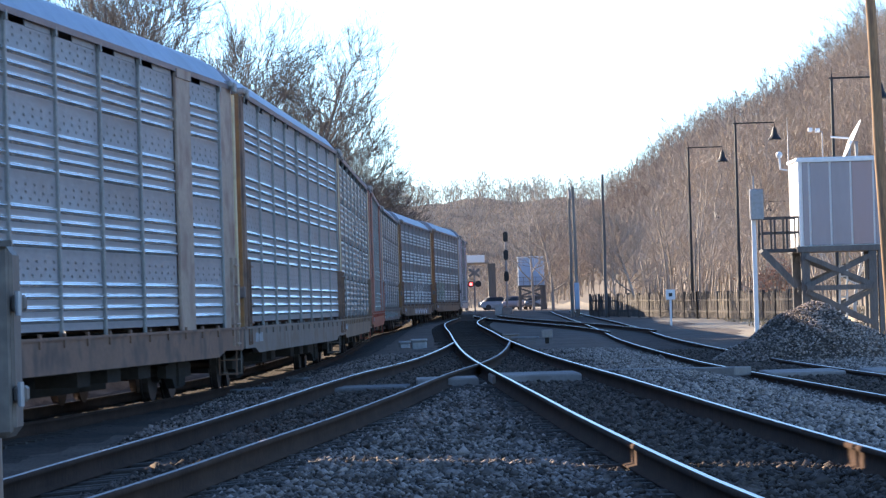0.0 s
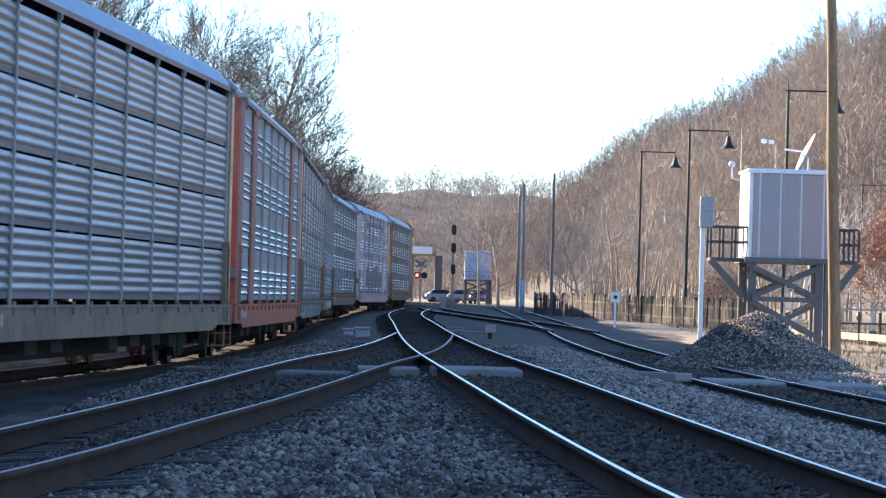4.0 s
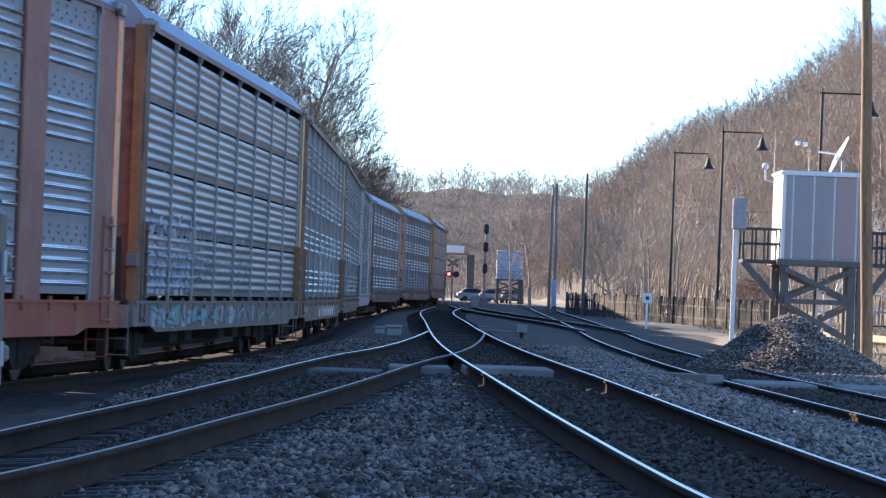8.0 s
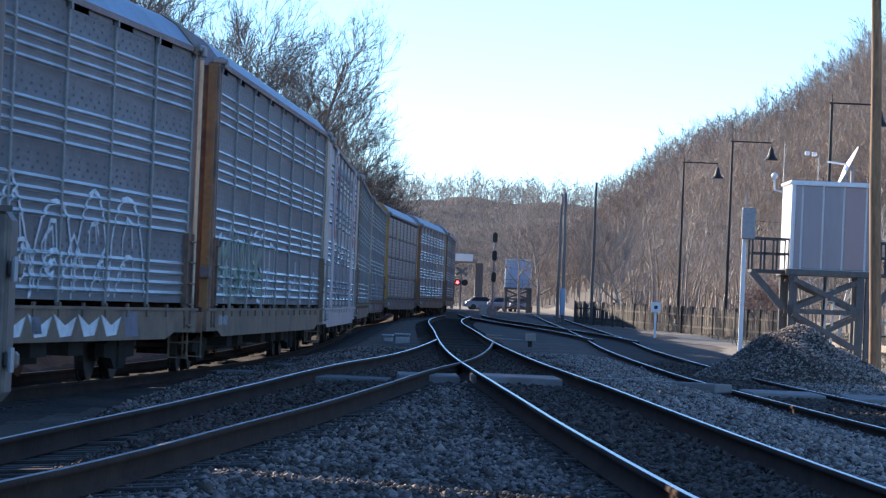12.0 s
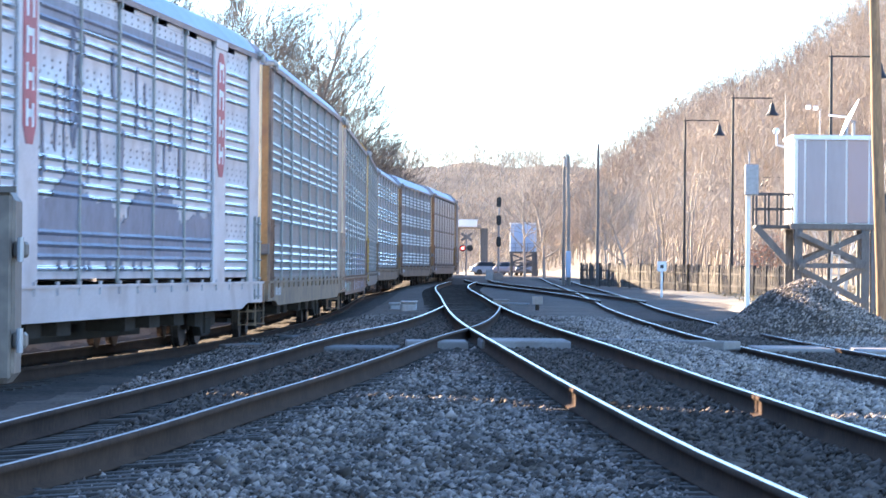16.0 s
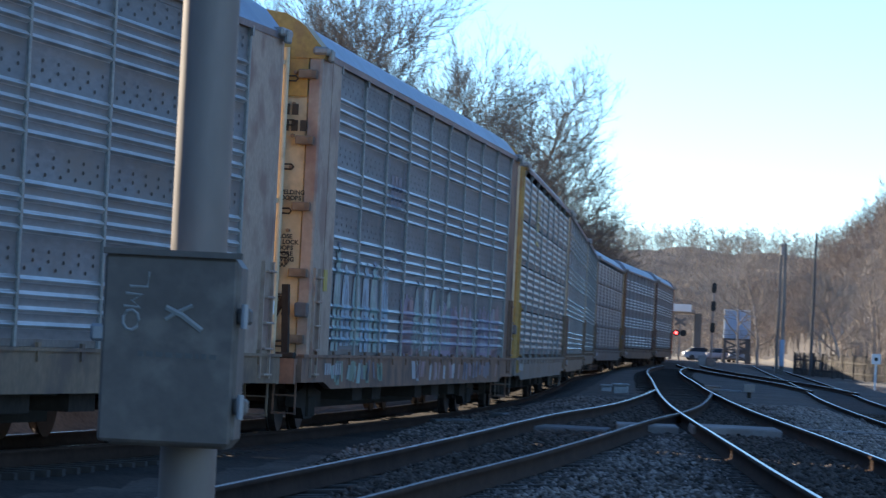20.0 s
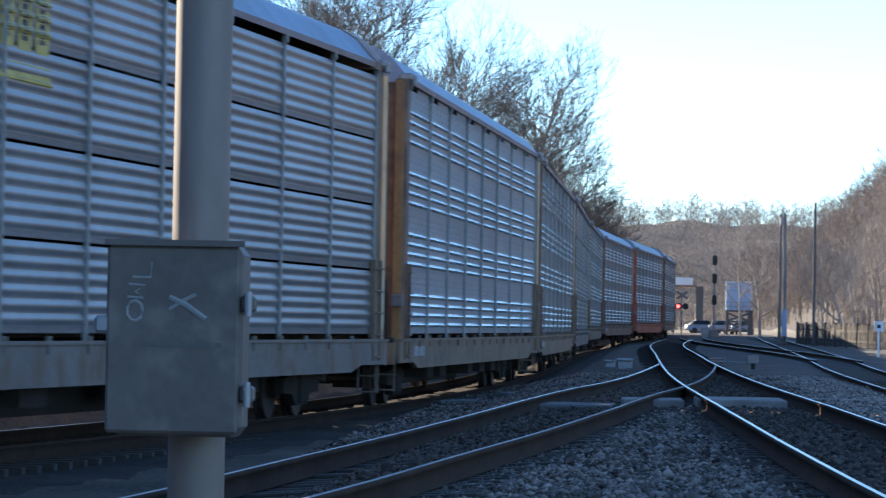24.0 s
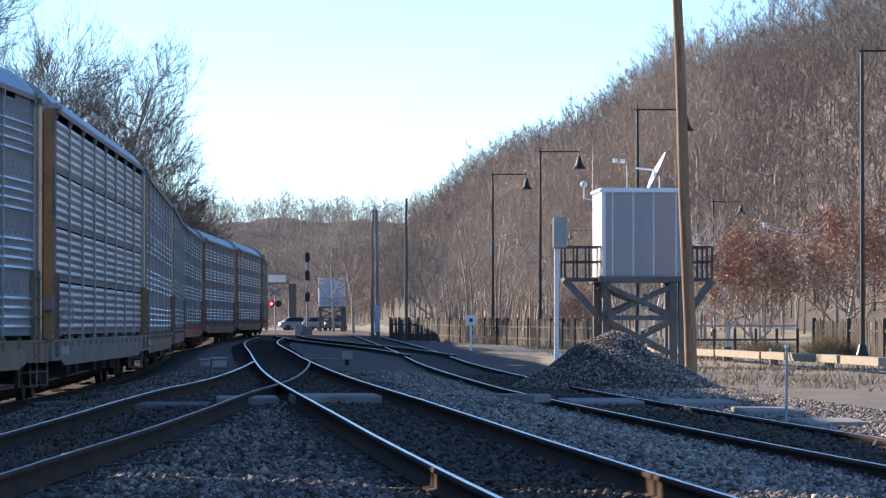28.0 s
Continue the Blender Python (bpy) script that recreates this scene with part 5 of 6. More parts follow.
for i, (x, y, h, sp) in enumerate(((10.44, 215, 6.8, 3.0), (9.93, 230, 6.5, 3.2), (13.87, 240, 8.0, 3.0), (7.60, 290, 10.0, 4.5), (6.87, 330, 11.0, 4.5), (20.18, 240, 8.5, 3.6), (22.54, 230, 8.0, 3.2), (22.90, 190, 5.0, 2.4))):
    tree_thing(140 + i, x, y, h, sp, "bare grey winter tree beyond the wooden fence", 13, 8, 5, 0.16, wide=0.9, limb=0.015, deep=2)
for i, (x, y, h, sp, n) in enumerate(((20.3, 150, 4.7, 3.3, 9500), (24.2, 150, 5.4, 3.6, 8500), (15.84, 185, 2.6, 1.7, 1500), (29.5, 158, 4.6, 3.0, 3500))):
    tree_thing(170 + i, x, y, h, sp, "young oak keeping dry rust-brown leaves", 18, 7, 5, 0.1, "oak_tree", n)
tree_thing(190, 21.6, 168, 6.6, 3.0, "small pale-barked bare tree behind the oaks", 14, 6, 3, 0.2, wide=1.3, bark=PALEBARK, twig=PALEBARK)
tree_thing(191, 18.6, 172, 6.0, 2.8, "small pale-barked bare tree behind the oaks", 14, 6, 3, 0.2, wide=1.3, bark=PALEBARK, twig=PALEBARK)



# ---- lineside buildings and poles ----
def shelter(x0, x1, y, z0, z1, depth, label, tall_legs=True, siding=SHEDM):
    """An equipment shelter on a braced timber stand with side platforms."""
    th = tagged(new("equipment_shelter"), label, "shelter")
    g0 = float(terrain((x0 + x1) / 2, y))
    wall = Geo()
    n = max(4, int((x1 - x0) / 0.5))
    xs = np.linspace(x0, x1, n * 4 + 1)
    # vertical ribs pressed into the front
    ring = [(float(x), y - (0.012 if i % 4 == 0 else 0.0)) for i, x in enumerate(xs)] + [(x1, y + depth), (x0, y + depth)]
    wall.loft([[(a, b, z) for a, b in ring] for z in (z0, z1)])
    # the wall keeps the bright white of its sunlit side
    part("wall", wall, WHITE if siding is SHEDM else siding, th)
    part("roof", Geo().box(x0 - 0.06, x1 + 0.06, y - 0.08, y + depth + 0.08, z1, z1 + 0.10, 0.03), WHITE, th, "white roof with a rim")
    part("roof_trim", Geo().box(x0 - 0.07, x1 + 0.07, y - 0.095, y - 0.08, z1 - 0.03, z1 + 0.05), WHITE, th)
    part("corner_trim", Geo().box(x0 - 0.014, x0 + 0.05, y - 0.038, y - 0.02, z0, z1 - 0.03), WHITE, th)
    part("corner_trim", Geo().box(x1 - 0.06, x1 + 0.012, y - 0.035, y - 0.02, z0, z1 - 0.03), WHITE, th)
    part("floor_frame", Geo().box(x0 - 0.1, x1 + 0.1, y - 0.1, y + depth + 0.1, z0 - 0.16, z0), TIMBER, th)
    legs = [(x0 + 0.13, y + 0.05), (x1 - 0.30, y + 0.05), (x1 - 0.02, y + 0.05), (x0 + 0.13, y + depth - 0.1), (x1 - 0.1, y + depth - 0.1)]
    for lx, ly in legs:
        part("leg", Geo().box(lx - 0.12, lx + 0.12, ly - 0.12, ly + 0.12, g0 - 0.2, z0 - 0.16, 0.02), TIMBER, th)
    h = z0 - 0.16 - g0
    for a, b in ((0, 1), (3, 4)):
        (xa, ya), (xb, yb) = legs[a], legs[b]
        for za, zb, dy in ((0.15, 0.55, 0.15), (0.55, 0.15, 0.225), (0.6, 0.95, 0.15), (0.95, 0.6, 0.225), (0.58, 0.58, 0.30)):
            part("brace", Geo().bar((xa, ya - dy, g0 + h * za), (xb, yb - dy, g0 + h * zb), 0.06, 0.14), TIMBER, th)
    return th, g0


SY = 105.0
SX0, SX1, SZ0, SZ1 = 9.87, 12.21, 2.57, 5.01
shed, SG = shelter(SX0, SX1, SY, SZ0, SZ1, 3.0, "weathered white metal equipment shelter on a braced timber stand")
for sx, far in ((SX0, SX0 - 1.06), (SX1, SX1 + 0.86)):
    s = 1 if far > sx else -1
    part("platform", Geo().box(min(sx, far), max(sx, far), SY + 0.2, SY + 1.5, SZ0 - 0.14, SZ0 - 0.04, 0.01), DARKRAIL, shed)
    part("strut", Geo().bar((far, SY + 0.25, SZ0 - 0.1), (sx + s * 0.1, SY + 0.25, SZ0 - 1.15), 0.12, 0.2), TIMBER, shed)
    for yy in (SY + 0.25, SY + 1.45):
        for k in range(4):
            px = sx + (far - sx) * k / 3
            part("rail_post", Geo().bar((px, yy, SZ0 - 0.05), (px, yy, SZ0 + 0.85), 0.062), DARKRAIL, shed)
        for zz in (0.42, 0.85):
            part("handrail", Geo().bar((sx, yy, SZ0 + zz), (far, yy, SZ0 + zz), 0.062), DARKRAIL, shed)
# front panels in the shade-darkened siding, one of them stained pink
for k, (a, b) in enumerate(((0.02, 0.11), (0.118, 0.365), (0.373, 0.617), (0.625, 0.893), (0.901, 0.985))):
    part("front_panel", Geo().box(SX0 + (SX1 - SX0) * a + 0.06, SX0 + (SX1 - SX0) * b + 0.02, SY - 0.034, SY - 0.016, SZ0 + 0.02, SZ1 - 0.04, 0.006), SHEDPINK if k == 3 else SHEDM, shed, "faintly pink stained panel" if k == 3 else "")
lad = part("ladder", Geo().bar((11.12, SY + 2.0, SG), (11.20, SY + 2.0, SZ0), 0.06), WHITE, shed, "white access ladder")
part("stile", Geo().bar((11.33, SY + 2.0, SG), (11.42, SY + 2.0, SZ0), 0.06), WHITE, lad)
for k in range(7):
    part("rung", Geo().bar((11.15, SY + 2.0, SG + 0.25 + k * 0.3), (11.38, SY + 2.0, SG + 0.25 + k * 0.3), 0.04), WHITE, lad)
# aerials on its roof
dish = part("dish", Geo().loft([[(11.53 + math.cos(a) * r * 0.30 + zz * 0.45, SY + 1.2 + math.sin(a) * r * 0.55, SZ1 + 0.62 + math.cos(a) * r * 0.62 - zz * 0.2) for a in [i * math.pi / 8 for i in range(16)]] for r, zz in ((0.12, -0.12), (0.6, -0.04), (0.95, 0.03), (0.95, 0.06), (0.55, 0.0))]), WHITE, shed, "tilted white dish aerial")
part("feed_arm", Geo().tube([(11.50, SY + 1.1, SZ1 + 0.66), (10.94, SY + 1.1, SZ1 + 0.72)], 0.03, 6), WHITE, dish)
part("dish_stand", Geo().tube([(11.48, SY + 1.3, SZ1 + 0.05), (11.51, SY + 1.3, SZ1 + 0.6)], 0.04, 8), STEELG, shed)
part("vent_pipe", Geo().tube([(11.73, SY + 1.6, SZ1), (11.73, SY + 1.6, SZ1 + 0.55)], 0.05, 8).tube([(11.66, SY + 1.6, SZ1 + 0.56), (11.79, SY + 1.6, SZ1 + 0.56)], 0.04, 6), STEELG, shed)
part("whip_aerial", Geo().tube([(9.64, SY + 0.4, SZ1), (9.64, SY + 0.4, SZ1 + 0.75), (9.63, SY + 0.4, SZ1 + 1.3)], 0.02, 5, 0.008), STEELG, shed)
cl = part("camera_bracket", Geo().tube([(9.58, SY + 0.1, SZ1 - 0.25), (9.37, SY + 0.1, SZ1 - 0.2), (9.35, SY + 0.1, SZ1 + 0.15)], 0.03, 6), WHITE, shed)
part("lamp_globe", Geo().loft([[(9.35 + 0.10 * math.sin(t) * math.cos(a), SY + 0.1 + 0.10 * math.sin(t) * math.sin(a), SZ1 + 0.2 + 0.10 * math.cos(t)) for a in [i * math.pi / 5 for i in range(10)]] for t in (0.2, 0.8, 1.57, 2.3, 2.9)]), WHITE, cl)
fl = part("floodlight_arm", Geo().tube([(10.75, SY + 1.6, SZ1), (10.75, SY + 1.6, SZ1 + 0.9), (10.37, SY + 1.6, SZ1 + 1.0)], 0.02, 6), STEELG, shed)
part("floodlight", Geo().box(10.34, 10.47, SY + 1.5, SY + 1.7, SZ1 + 0.9, SZ1 + 1.02, 0.02), WHITE, fl)
part("floodlight", Geo().box(10.55, 10.68, SY + 1.5, SY + 1.7, SZ1 + 0.88, SZ1 + 1.0, 0.02), WHITE, fl)

# power meter post beside it
mp_ = tagged(new("meter_post"), "white service post with a pale meter cabinet", "utility post")
part("post", Geo().box(8.33, 8.45, 102.94, 103.06, SG - 0.2, 4.19, 0.01), WHITE, mp_)
cb = part("cabinet", Geo().box(8.28, 8.66, 102.7, 102.93, 3.32, 4.19, 0.03), STEELG, mp_, "pale grey meter cabinet")
part("conduit", Geo().tube([(8.41, 103.0, 4.19), (8.41, 103.0, 4.56)], 0.025, 6), STEELG, mp_)

fs, FG = shelter(5.81, 8.25, 345.0, 2.88, 5.48, 2.6, "distant pale blue-grey shelter on legs beside the line", siding=BLUEBOX)
for zz in (0.35, 0.75):
    part("handrail", Geo().bar((5.70, 344.6, 2.88 + zz), (8.57, 344.6, 2.88 + zz), 0.05), STEELG, fs)
for q in range(6):
    xx = 5.70 + q * (8.57 - 5.70) / 5
    part("rail_post", Geo().bar((xx, 344.6, 2.88), (xx, 344.6, 2.88 + 0.75), 0.05), STEELG, fs)


def pole(x, y, top, lean, r, label, material, arms=0):
    th = tagged(new("utility_pole"), label, "pole")
    g0 = float(terrain(x, y))
    n = 8
    pts = [(x + lean * k / n + 0.015 * math.sin(k * 1.7), y, g0 - 0.4 + (top - g0 + 0.4) * k / n) for k in range(n + 1)]
    part("shaft", smooth(Geo().tube(pts, r, 12, r * 0.68).mesh("shaft", material), 50), None, th)
    part("cap", Geo().tube([pts[-1], (pts[-1][0], y, top + 0.05)], r * 0.72, 10), STEELG, th)
    return th


pole(11.02, 93.0, 13.5, -0.50, 0.165, "tall leaning brown wooden utility pole in the gravel", POLEW)
p1 = pole(6.73, 215.0, 7.83, 0.0, 0.11, "slim weathered grey utility pole", GREYPOLE)
p2 = pole(6.99, 213.0, 7.83, -0.1, 0.12, "slim weathered grey utility pole with a blue cabinet", GREYPOLE)
part("transformer", Geo().tube([(6.79, 214.8, 7.23), (6.79, 214.8, 7.70)], 0.13, 8), STEELG, p1)
part("cabinet", Geo().box(6.80, 7.09, 212.5, 212.85, 0.75, 2.29, 0.03), BLUEBOX, p2, "tall pale blue cabinet")
pole(8.31, 205.0, 8.21, 0.0, 0.10, "slim dark utility pole", TIMBER)


def lamp_post(x, y, top, side, label="black park lamp post with a hanging bell lamp"):
    """A tall thin post with a cross arm and a bell-shaped lamp under its end."""
    th = tagged(new("street_lamp"), label, "street lamp", "bell lamps along the path")
    th.matrix_basis = pose(x, y, float(terrain(x, y)))
    h = top - float(terrain(x, y))
    part("base", Geo().loft([[(r * math.cos(a), r * math.sin(a), z) for a in [i * math.pi / 5 for i in range(10)]] for r, z in ((0.2, -0.2), (0.2, 0.3), (0.15, 0.45), (0.11, 0.6))]), BLACK, th)
    part("post", Geo().tube([(0, 0, 0.5), (0, 0, h)], 0.085, 8, 0.06), BLACK, th)
    part("finial", Geo().tube([(0, 0, h), (0, 0, h + 0.35)], 0.03, 6, 0.01), BLACK, th)
    part("arm", Geo().tube([(-0.1 * side, 0, h), (side * 1.9, 0, h), (side * 1.9, 0, h - 0.28)], 0.035, 6), BLACK, th)
    part("bell", Geo().loft([[(side * 1.9 + r * math.cos(a), r * math.sin(a), h - z) for a in [i * math.pi / 6 for i in range(12)]] for r, z in ((0.05, 0.22), (0.10, 0.32), (0.15, 0.55), (0.22, 0.68), (0.33, 0.80), (0.33, 0.84))]), BLACK, th, "black bell shade")
    return th


for px_, py_, s in ((13.15, 205, 1), (13.73, 178, 1), (14.84, 143, 1), (18.55, 112, 1), (31.18, 250, 1), (29.87, 327, -1), (27.04, 352, -1), (27.82, 400, -1)):
    lamp_post(px_, float(py_), 9.6, s)


# ---- signals ----
def signal():
    th = tagged(new("railway_signal"), "black three-headed colour light signal on a mast", "railway signal")
    x, y = 3.57, 262.0
    g0 = float(terrain(x, y))
    part("mast", Geo().tube([(x, y, g0 - 0.2), (x, y, 6.22)], 0.07, 10), STEELG, th)
    part("base", Geo().box(x - 0.35, x + 0.35, y - 0.35, y + 0.35, g0 - 0.1, g0 + 0.5, 0.04), CONCRETE, th)
    for zc in (5.98, 4.69, 3.16):
        ring = [(x + 0.17 * math.cos(a), zc + (0.2 if math.sin(a) > 0 else -0.2) + 0.17 * math.sin(a)) for a in [(i + 0.5) * math.pi / 8 for i in range(16)]]
        hd = part("signal_head", Geo().loft([[(p, yy, q) for p, q in ring] for yy in (y - 0.14, y - 0.08)]), BLACK, th)
        for dz in (-0.2, 0.0, 0.2):
            part("hood", Geo().loft([[(x + 0.08 * math.cos(a), yy, zc + dz + 0.08 * math.sin(a)) for a in [i * math.pi / 5 for i in range(10)]] for yy in (y - 0.34, y - 0.14)]), BLACK, hd)
    for k in range(8):
        part("rung", Geo().tube([(x - 0.2, y + 0.12, g0 + 0.6 + k * 0.5), (x + 0.2, y + 0.12, g0 + 0.6 + k * 0.5)], 0.02, 5), STEELG, th)
    part("relay_case", Geo().box(x - 0.9, x - 0.3, y - 0.2, y + 0.3, g0, g0 + 0.75, 0.03), STEELG, th)


signal()
RED = glow("lit_red_lens", (1.0, 0.03, 0.03), 9.0)


def flasher():
    th = tagged(new("crossing_flasher"), "crossing signal post with two lit red lamps", "crossing signal")
    x, y = 1.48, 305.0
    g0 = float(terrain(x, y))
    part("post", Geo().tube([(x, y, g0 - 0.2), (x, y, g0 + 3.6)], 0.06, 8), STEELG, th)
    part("cross_arm", Geo().bar((x - 0.4, y, 2.92), (x + 0.4, y, 2.92), 0.08), BLACK, th)
    for s in (-0.3, 0.3):
        hd = part("lamp_disc", Geo().tube([(x + s, y - 0.12, 2.92), (x + s, y - 0.05, 2.92)], 0.27, 14), BLACK, th)
        part("lens", Geo().tube([(x + s, y - 0.16, 2.92), (x + s, y - 0.12, 2.92)], 0.13, 12), RED if s < 0 else BLACK, hd)
    part("crossbuck", Geo().bar((x - 0.45, y - 0.1, g0 + 3.0), (x + 0.45, y - 0.1, g0 + 3.6), 0.03, 0.2).bar((x - 0.45, y - 0.13, g0 + 3.6), (x + 0.45, y - 0.13, g0 + 3.0), 0.03, 0.2), GREYPOLE, th)


flasher()


def far_bridge():
    th = tagged(new("road_bridge"), "pale concrete road bridge end beyond the train", "bridge")
    y = 430.0
    x0, x1 = -4.91, 3.80
    part("deck", Geo().box(x0, x1, y, y + 9, 6.01, 6.41, 0.05), CONCRETE, th)
    part("parapet", Geo().box(x0, 3.34, y - 0.2, y, 6.14, 7.00, 0.03), WHITE, th)
    part("pier", Geo().box(0.90, 1.29, y + 2, y + 5, -1, 6.01, 0.05), CONCRETE, th)
    part("abutment", Geo().box(3.74, 4.6, y + 1, y + 8, -1, 6.01, 0.05), TIMBER, th)


far_bridge()


def parked_car(x, y, turn, paint, label):
    th = tagged(new("parked_car"), label, "car", "cars parked by the crossing")
    th.matrix_basis = pose(x, y, float(terrain(x, y)), 0, 0, turn)
    secs = [(-2.2, 0.45, 0.75, 0.80), (-2.1, 0.35, 0.95, 0.86), (-1.2, 0.25, 1.0, 0.90), (1.0, 0.25, 0.98, 0.90), (2.0, 0.35, 0.80, 0.84), (2.2, 0.45, 0.65, 0.75)]
    part("body", smooth(Geo().loft([[(px, -w, z0), (px, w, z0), (px, w, z1 - 0.1), (px, w - 0.12, z1), (px, -w + 0.12, z1), (px, -w, z1 - 0.1)] for px, z0, z1, w in secs]).mesh("body", paint), 60), None, th)
    part("cabin", smooth(Geo().loft([[(px, -w, 0.95), (px, w, 0.95), (px, w - 0.15, z), (px, -w + 0.15, z)] for px, z, w in ((-1.9, 0.97, 0.78), (-1.2, 1.42, 0.80), (0.2, 1.44, 0.80), (1.0, 0.97, 0.80))]).mesh("cabin", BLACK), 60), None, th, "dark glass cabin")
    part("roof", Geo().box(-1.15, 0.15, -0.62, 0.62, 1.42, 1.47, 0.02), paint, th)
    for sx in (-1.35, 1.35):
        for sy in (-0.82, 0.82):
            part("wheel", Geo().tube([(sx, sy - 0.1, 0.32), (sx, sy + 0.1, 0.32)], 0.32, 14), BLACK, th)


parked_car(6.24, 400.0, 75, SHEDM, "white car waiting at the crossing")
parked_car(8.15, 380.0, 80, STEELG, "silver car parked behind the shelter legs")
parked_car(4.63, 410.0, 10, STEELG, "grey car at the crossing")


# ---- fences and signs ----
def picket_fence(x0, y0, x1, y1, h, n, label, gap=0.45):
    th = tagged(new("wooden_fence"), label, "fence", kind="structure")
    sl = Geo().loft([[(-0.075, -0.012, z), (0.075, -0.012, z), (0.075, 0.012, z), (-0.075, 0.012, z)] for z in (0.03, 1.0)] + [[(-0.02, -0.012, 1.06), (0.02, -0.012, 1.06), (0.02, 0.012, 1.06), (-0.02, 0.012, 1.06)]]).mesh("slat", FENCEW)
    rnd = random.Random(n)
    a = math.degrees(math.atan2(y1 - y0, x1 - x0))
    for i in range(n):
        t = (i + 0.5) / n
        x, y = x0 + (x1 - x0) * t, y0 + (y1 - y0) * t
        m = pose(x, y, float(terrain(x, y)), rnd.uniform(-2, 2), rnd.uniform(-2.5, 2.5), a) @ Matrix.Diagonal((1, 1, h * rnd.uniform(0.92, 1.06), 1))
        part("slat", sl, None, th, at=m)
    for z in (0.3, 0.75):
        p, q = (x0, y0 + 0.04, float(terrain(x0, y0)) + h * z), (x1, y1 + 0.04, float(terrain(x1, y1)) + h * z)
        part("rail", Geo().bar(p, q, 0.05, 0.09), FENCEW, th)
    for i in range(int(n / 14) + 1):
        t = i / (int(n / 14) or 1)
        x, y = x0 + (x1 - x0) * t, y0 + (y1 - y0) * t
        g0 = float(terrain(x, y))
        part("post", Geo().box(x - 0.07, x + 0.07, y + 0.03, y + 0.17, g0 - 0.1, g0 + h * 1.1, 0.01), FENCEW, th)
    return th


picket_fence(7.79, 215, 11.66, 178, 1.2, 150, "weathered dark wooden picket fence behind the tracks")
picket_fence(11.66, 178, 14.12, 150, 1.2, 130, "weathered dark wooden picket fence behind the tracks")
picket_fence(19.51, 128, 22.78, 118, 1.25, 60, "weathered dark wooden picket fence behind the path")


def rail_fence():
    th = tagged(new("rail_fence"), "low grey rail fence with dark posts", "fence", kind="structure")
    x0, x1, y = 15.23, 18.91, 128.0
    for i in range(6):
        x = x0 + (x1 - x0) * i / 5
        part("post", Geo().box(x - 0.05, x + 0.05, y - 0.05, y + 0.05, -0.1, 1.05, 0.01), FENCEW, th)
    part("rail", Geo().bar((x0, y, 1.14), (x1, y, 1.14), 0.05, 0.07), STEELG, th)
    part("rail", Geo().bar((x0, y, 0.65), (x1, y, 0.65), 0.05, 0.06), FENCEW, th)


rail_fence()
PALEB = mat("pale_weathered_beam", (0.36, 0.305, 0.24), 0.9, 0, 0.3, 6, 0.8, 0.004, stretch=(0.5, 4, 4), dirt=(0.25, 0.2, 0.15))
gr = tagged(new("timber_barrier"), "long pale weathered timber barrier on short posts", "barrier", kind="structure")
for k in range(5):
    a, b = k / 5 + 0.004, (k + 1) / 5 - 0.004
    (xa, ya), (xb, yb) = [(14.63 + 1.02 * q, 138 - 47.1 * q) for q in (a, b)]
    part("beam", Geo().bar((xa, ya, 0.27), (xb, yb, 0.25), 0.34, 0.21), PALEB, gr)
    part("post", Geo().box(xa + 0.1, xa + 0.34, ya - 0.15, ya + 0.15, -0.2, 0.46, 0.02), TIMBER, gr)


def sign():
    th = tagged(new("lineside_sign"), "small white square sign on a white post", "sign")
    x, y = 8.66, 149.0
    g0 = float(terrain(x, y))
    part("post", Geo().box(x - 0.045, x + 0.045, y - 0.04, y + 0.04, g0 - 0.1, 1.52, 0.01), WHITE, th)
    pl = part("plate", Geo().box(x - 0.19, x + 0.19, y - 0.07, y - 0.045, 1.16, 1.57, 0.01), WHITE, th)
    part("mark", Geo().box(x - 0.07, x + 0.07, y - 0.078, y - 0.071, 1.29, 1.43), BLACK, pl, "dark block mark")


sign()
st = tagged(new("marker_stake"), "thin grey metal stake in the gravel", "stake")
part("shaft", Geo().bar((6.63, 46.0, -0.1), (6.64, 46.0, 0.92), 0.035, 0.02), STEELG, st)
part("tip", Geo().bar((6.64, 46.0, 0.89), (6.64, 46.0, 0.93), 0.045, 0.03), WHITE, st)


# ---- small yard things ----
def switch_box(x, y, z, w, d, h, label, material):
    th = tagged(new("switch_machine"), label, "switch machine")
    part("case", Geo().box(x - w / 2, x + w / 2, y - d / 2, y + d / 2, z, z + h, 0.04), material, th)
    part("lid", Geo().box(x - w / 2 - 0.02, x + w / 2 + 0.02, y - d / 2 - 0.02, y + d / 2 + 0.02, z + h, z + h + 0.06, 0.02), material, th)
    part("rod", Geo().tube([(x, y - d / 2, z + 0.1), (x + 0.9, y - d / 2 - 0.1, z + 0.08)], 0.03, 6), STEELG, th)
    return th


switch_box(-1.06, 100.0, -0.1, 0.42, 0.8, 0.34, "grey cast switch machine beside the rails", STEELG)
switch_box(-1.51, 104.0, -0.1, 0.3, 0.5, 0.26, "grey cast switch machine beside the rails", STEELG)
switch_box(1.70, 118.0, 0.0, 0.5, 0.6, 0.16, "low grey junction cover between the tracks", CONCRETE)
ss = tagged(new("switch_stand"), "short switch stand with a pale square target", "switch stand")
part("stand", Geo().box(2.47, 2.58, 103.9, 104.1, -0.05, 0.27, 0.01), DARK, ss)
part("target", Geo().box(2.37, 2.68, 103.85, 103.88, 0.20, 0.43, 0.008), CONCRETE, ss, "pale square target")


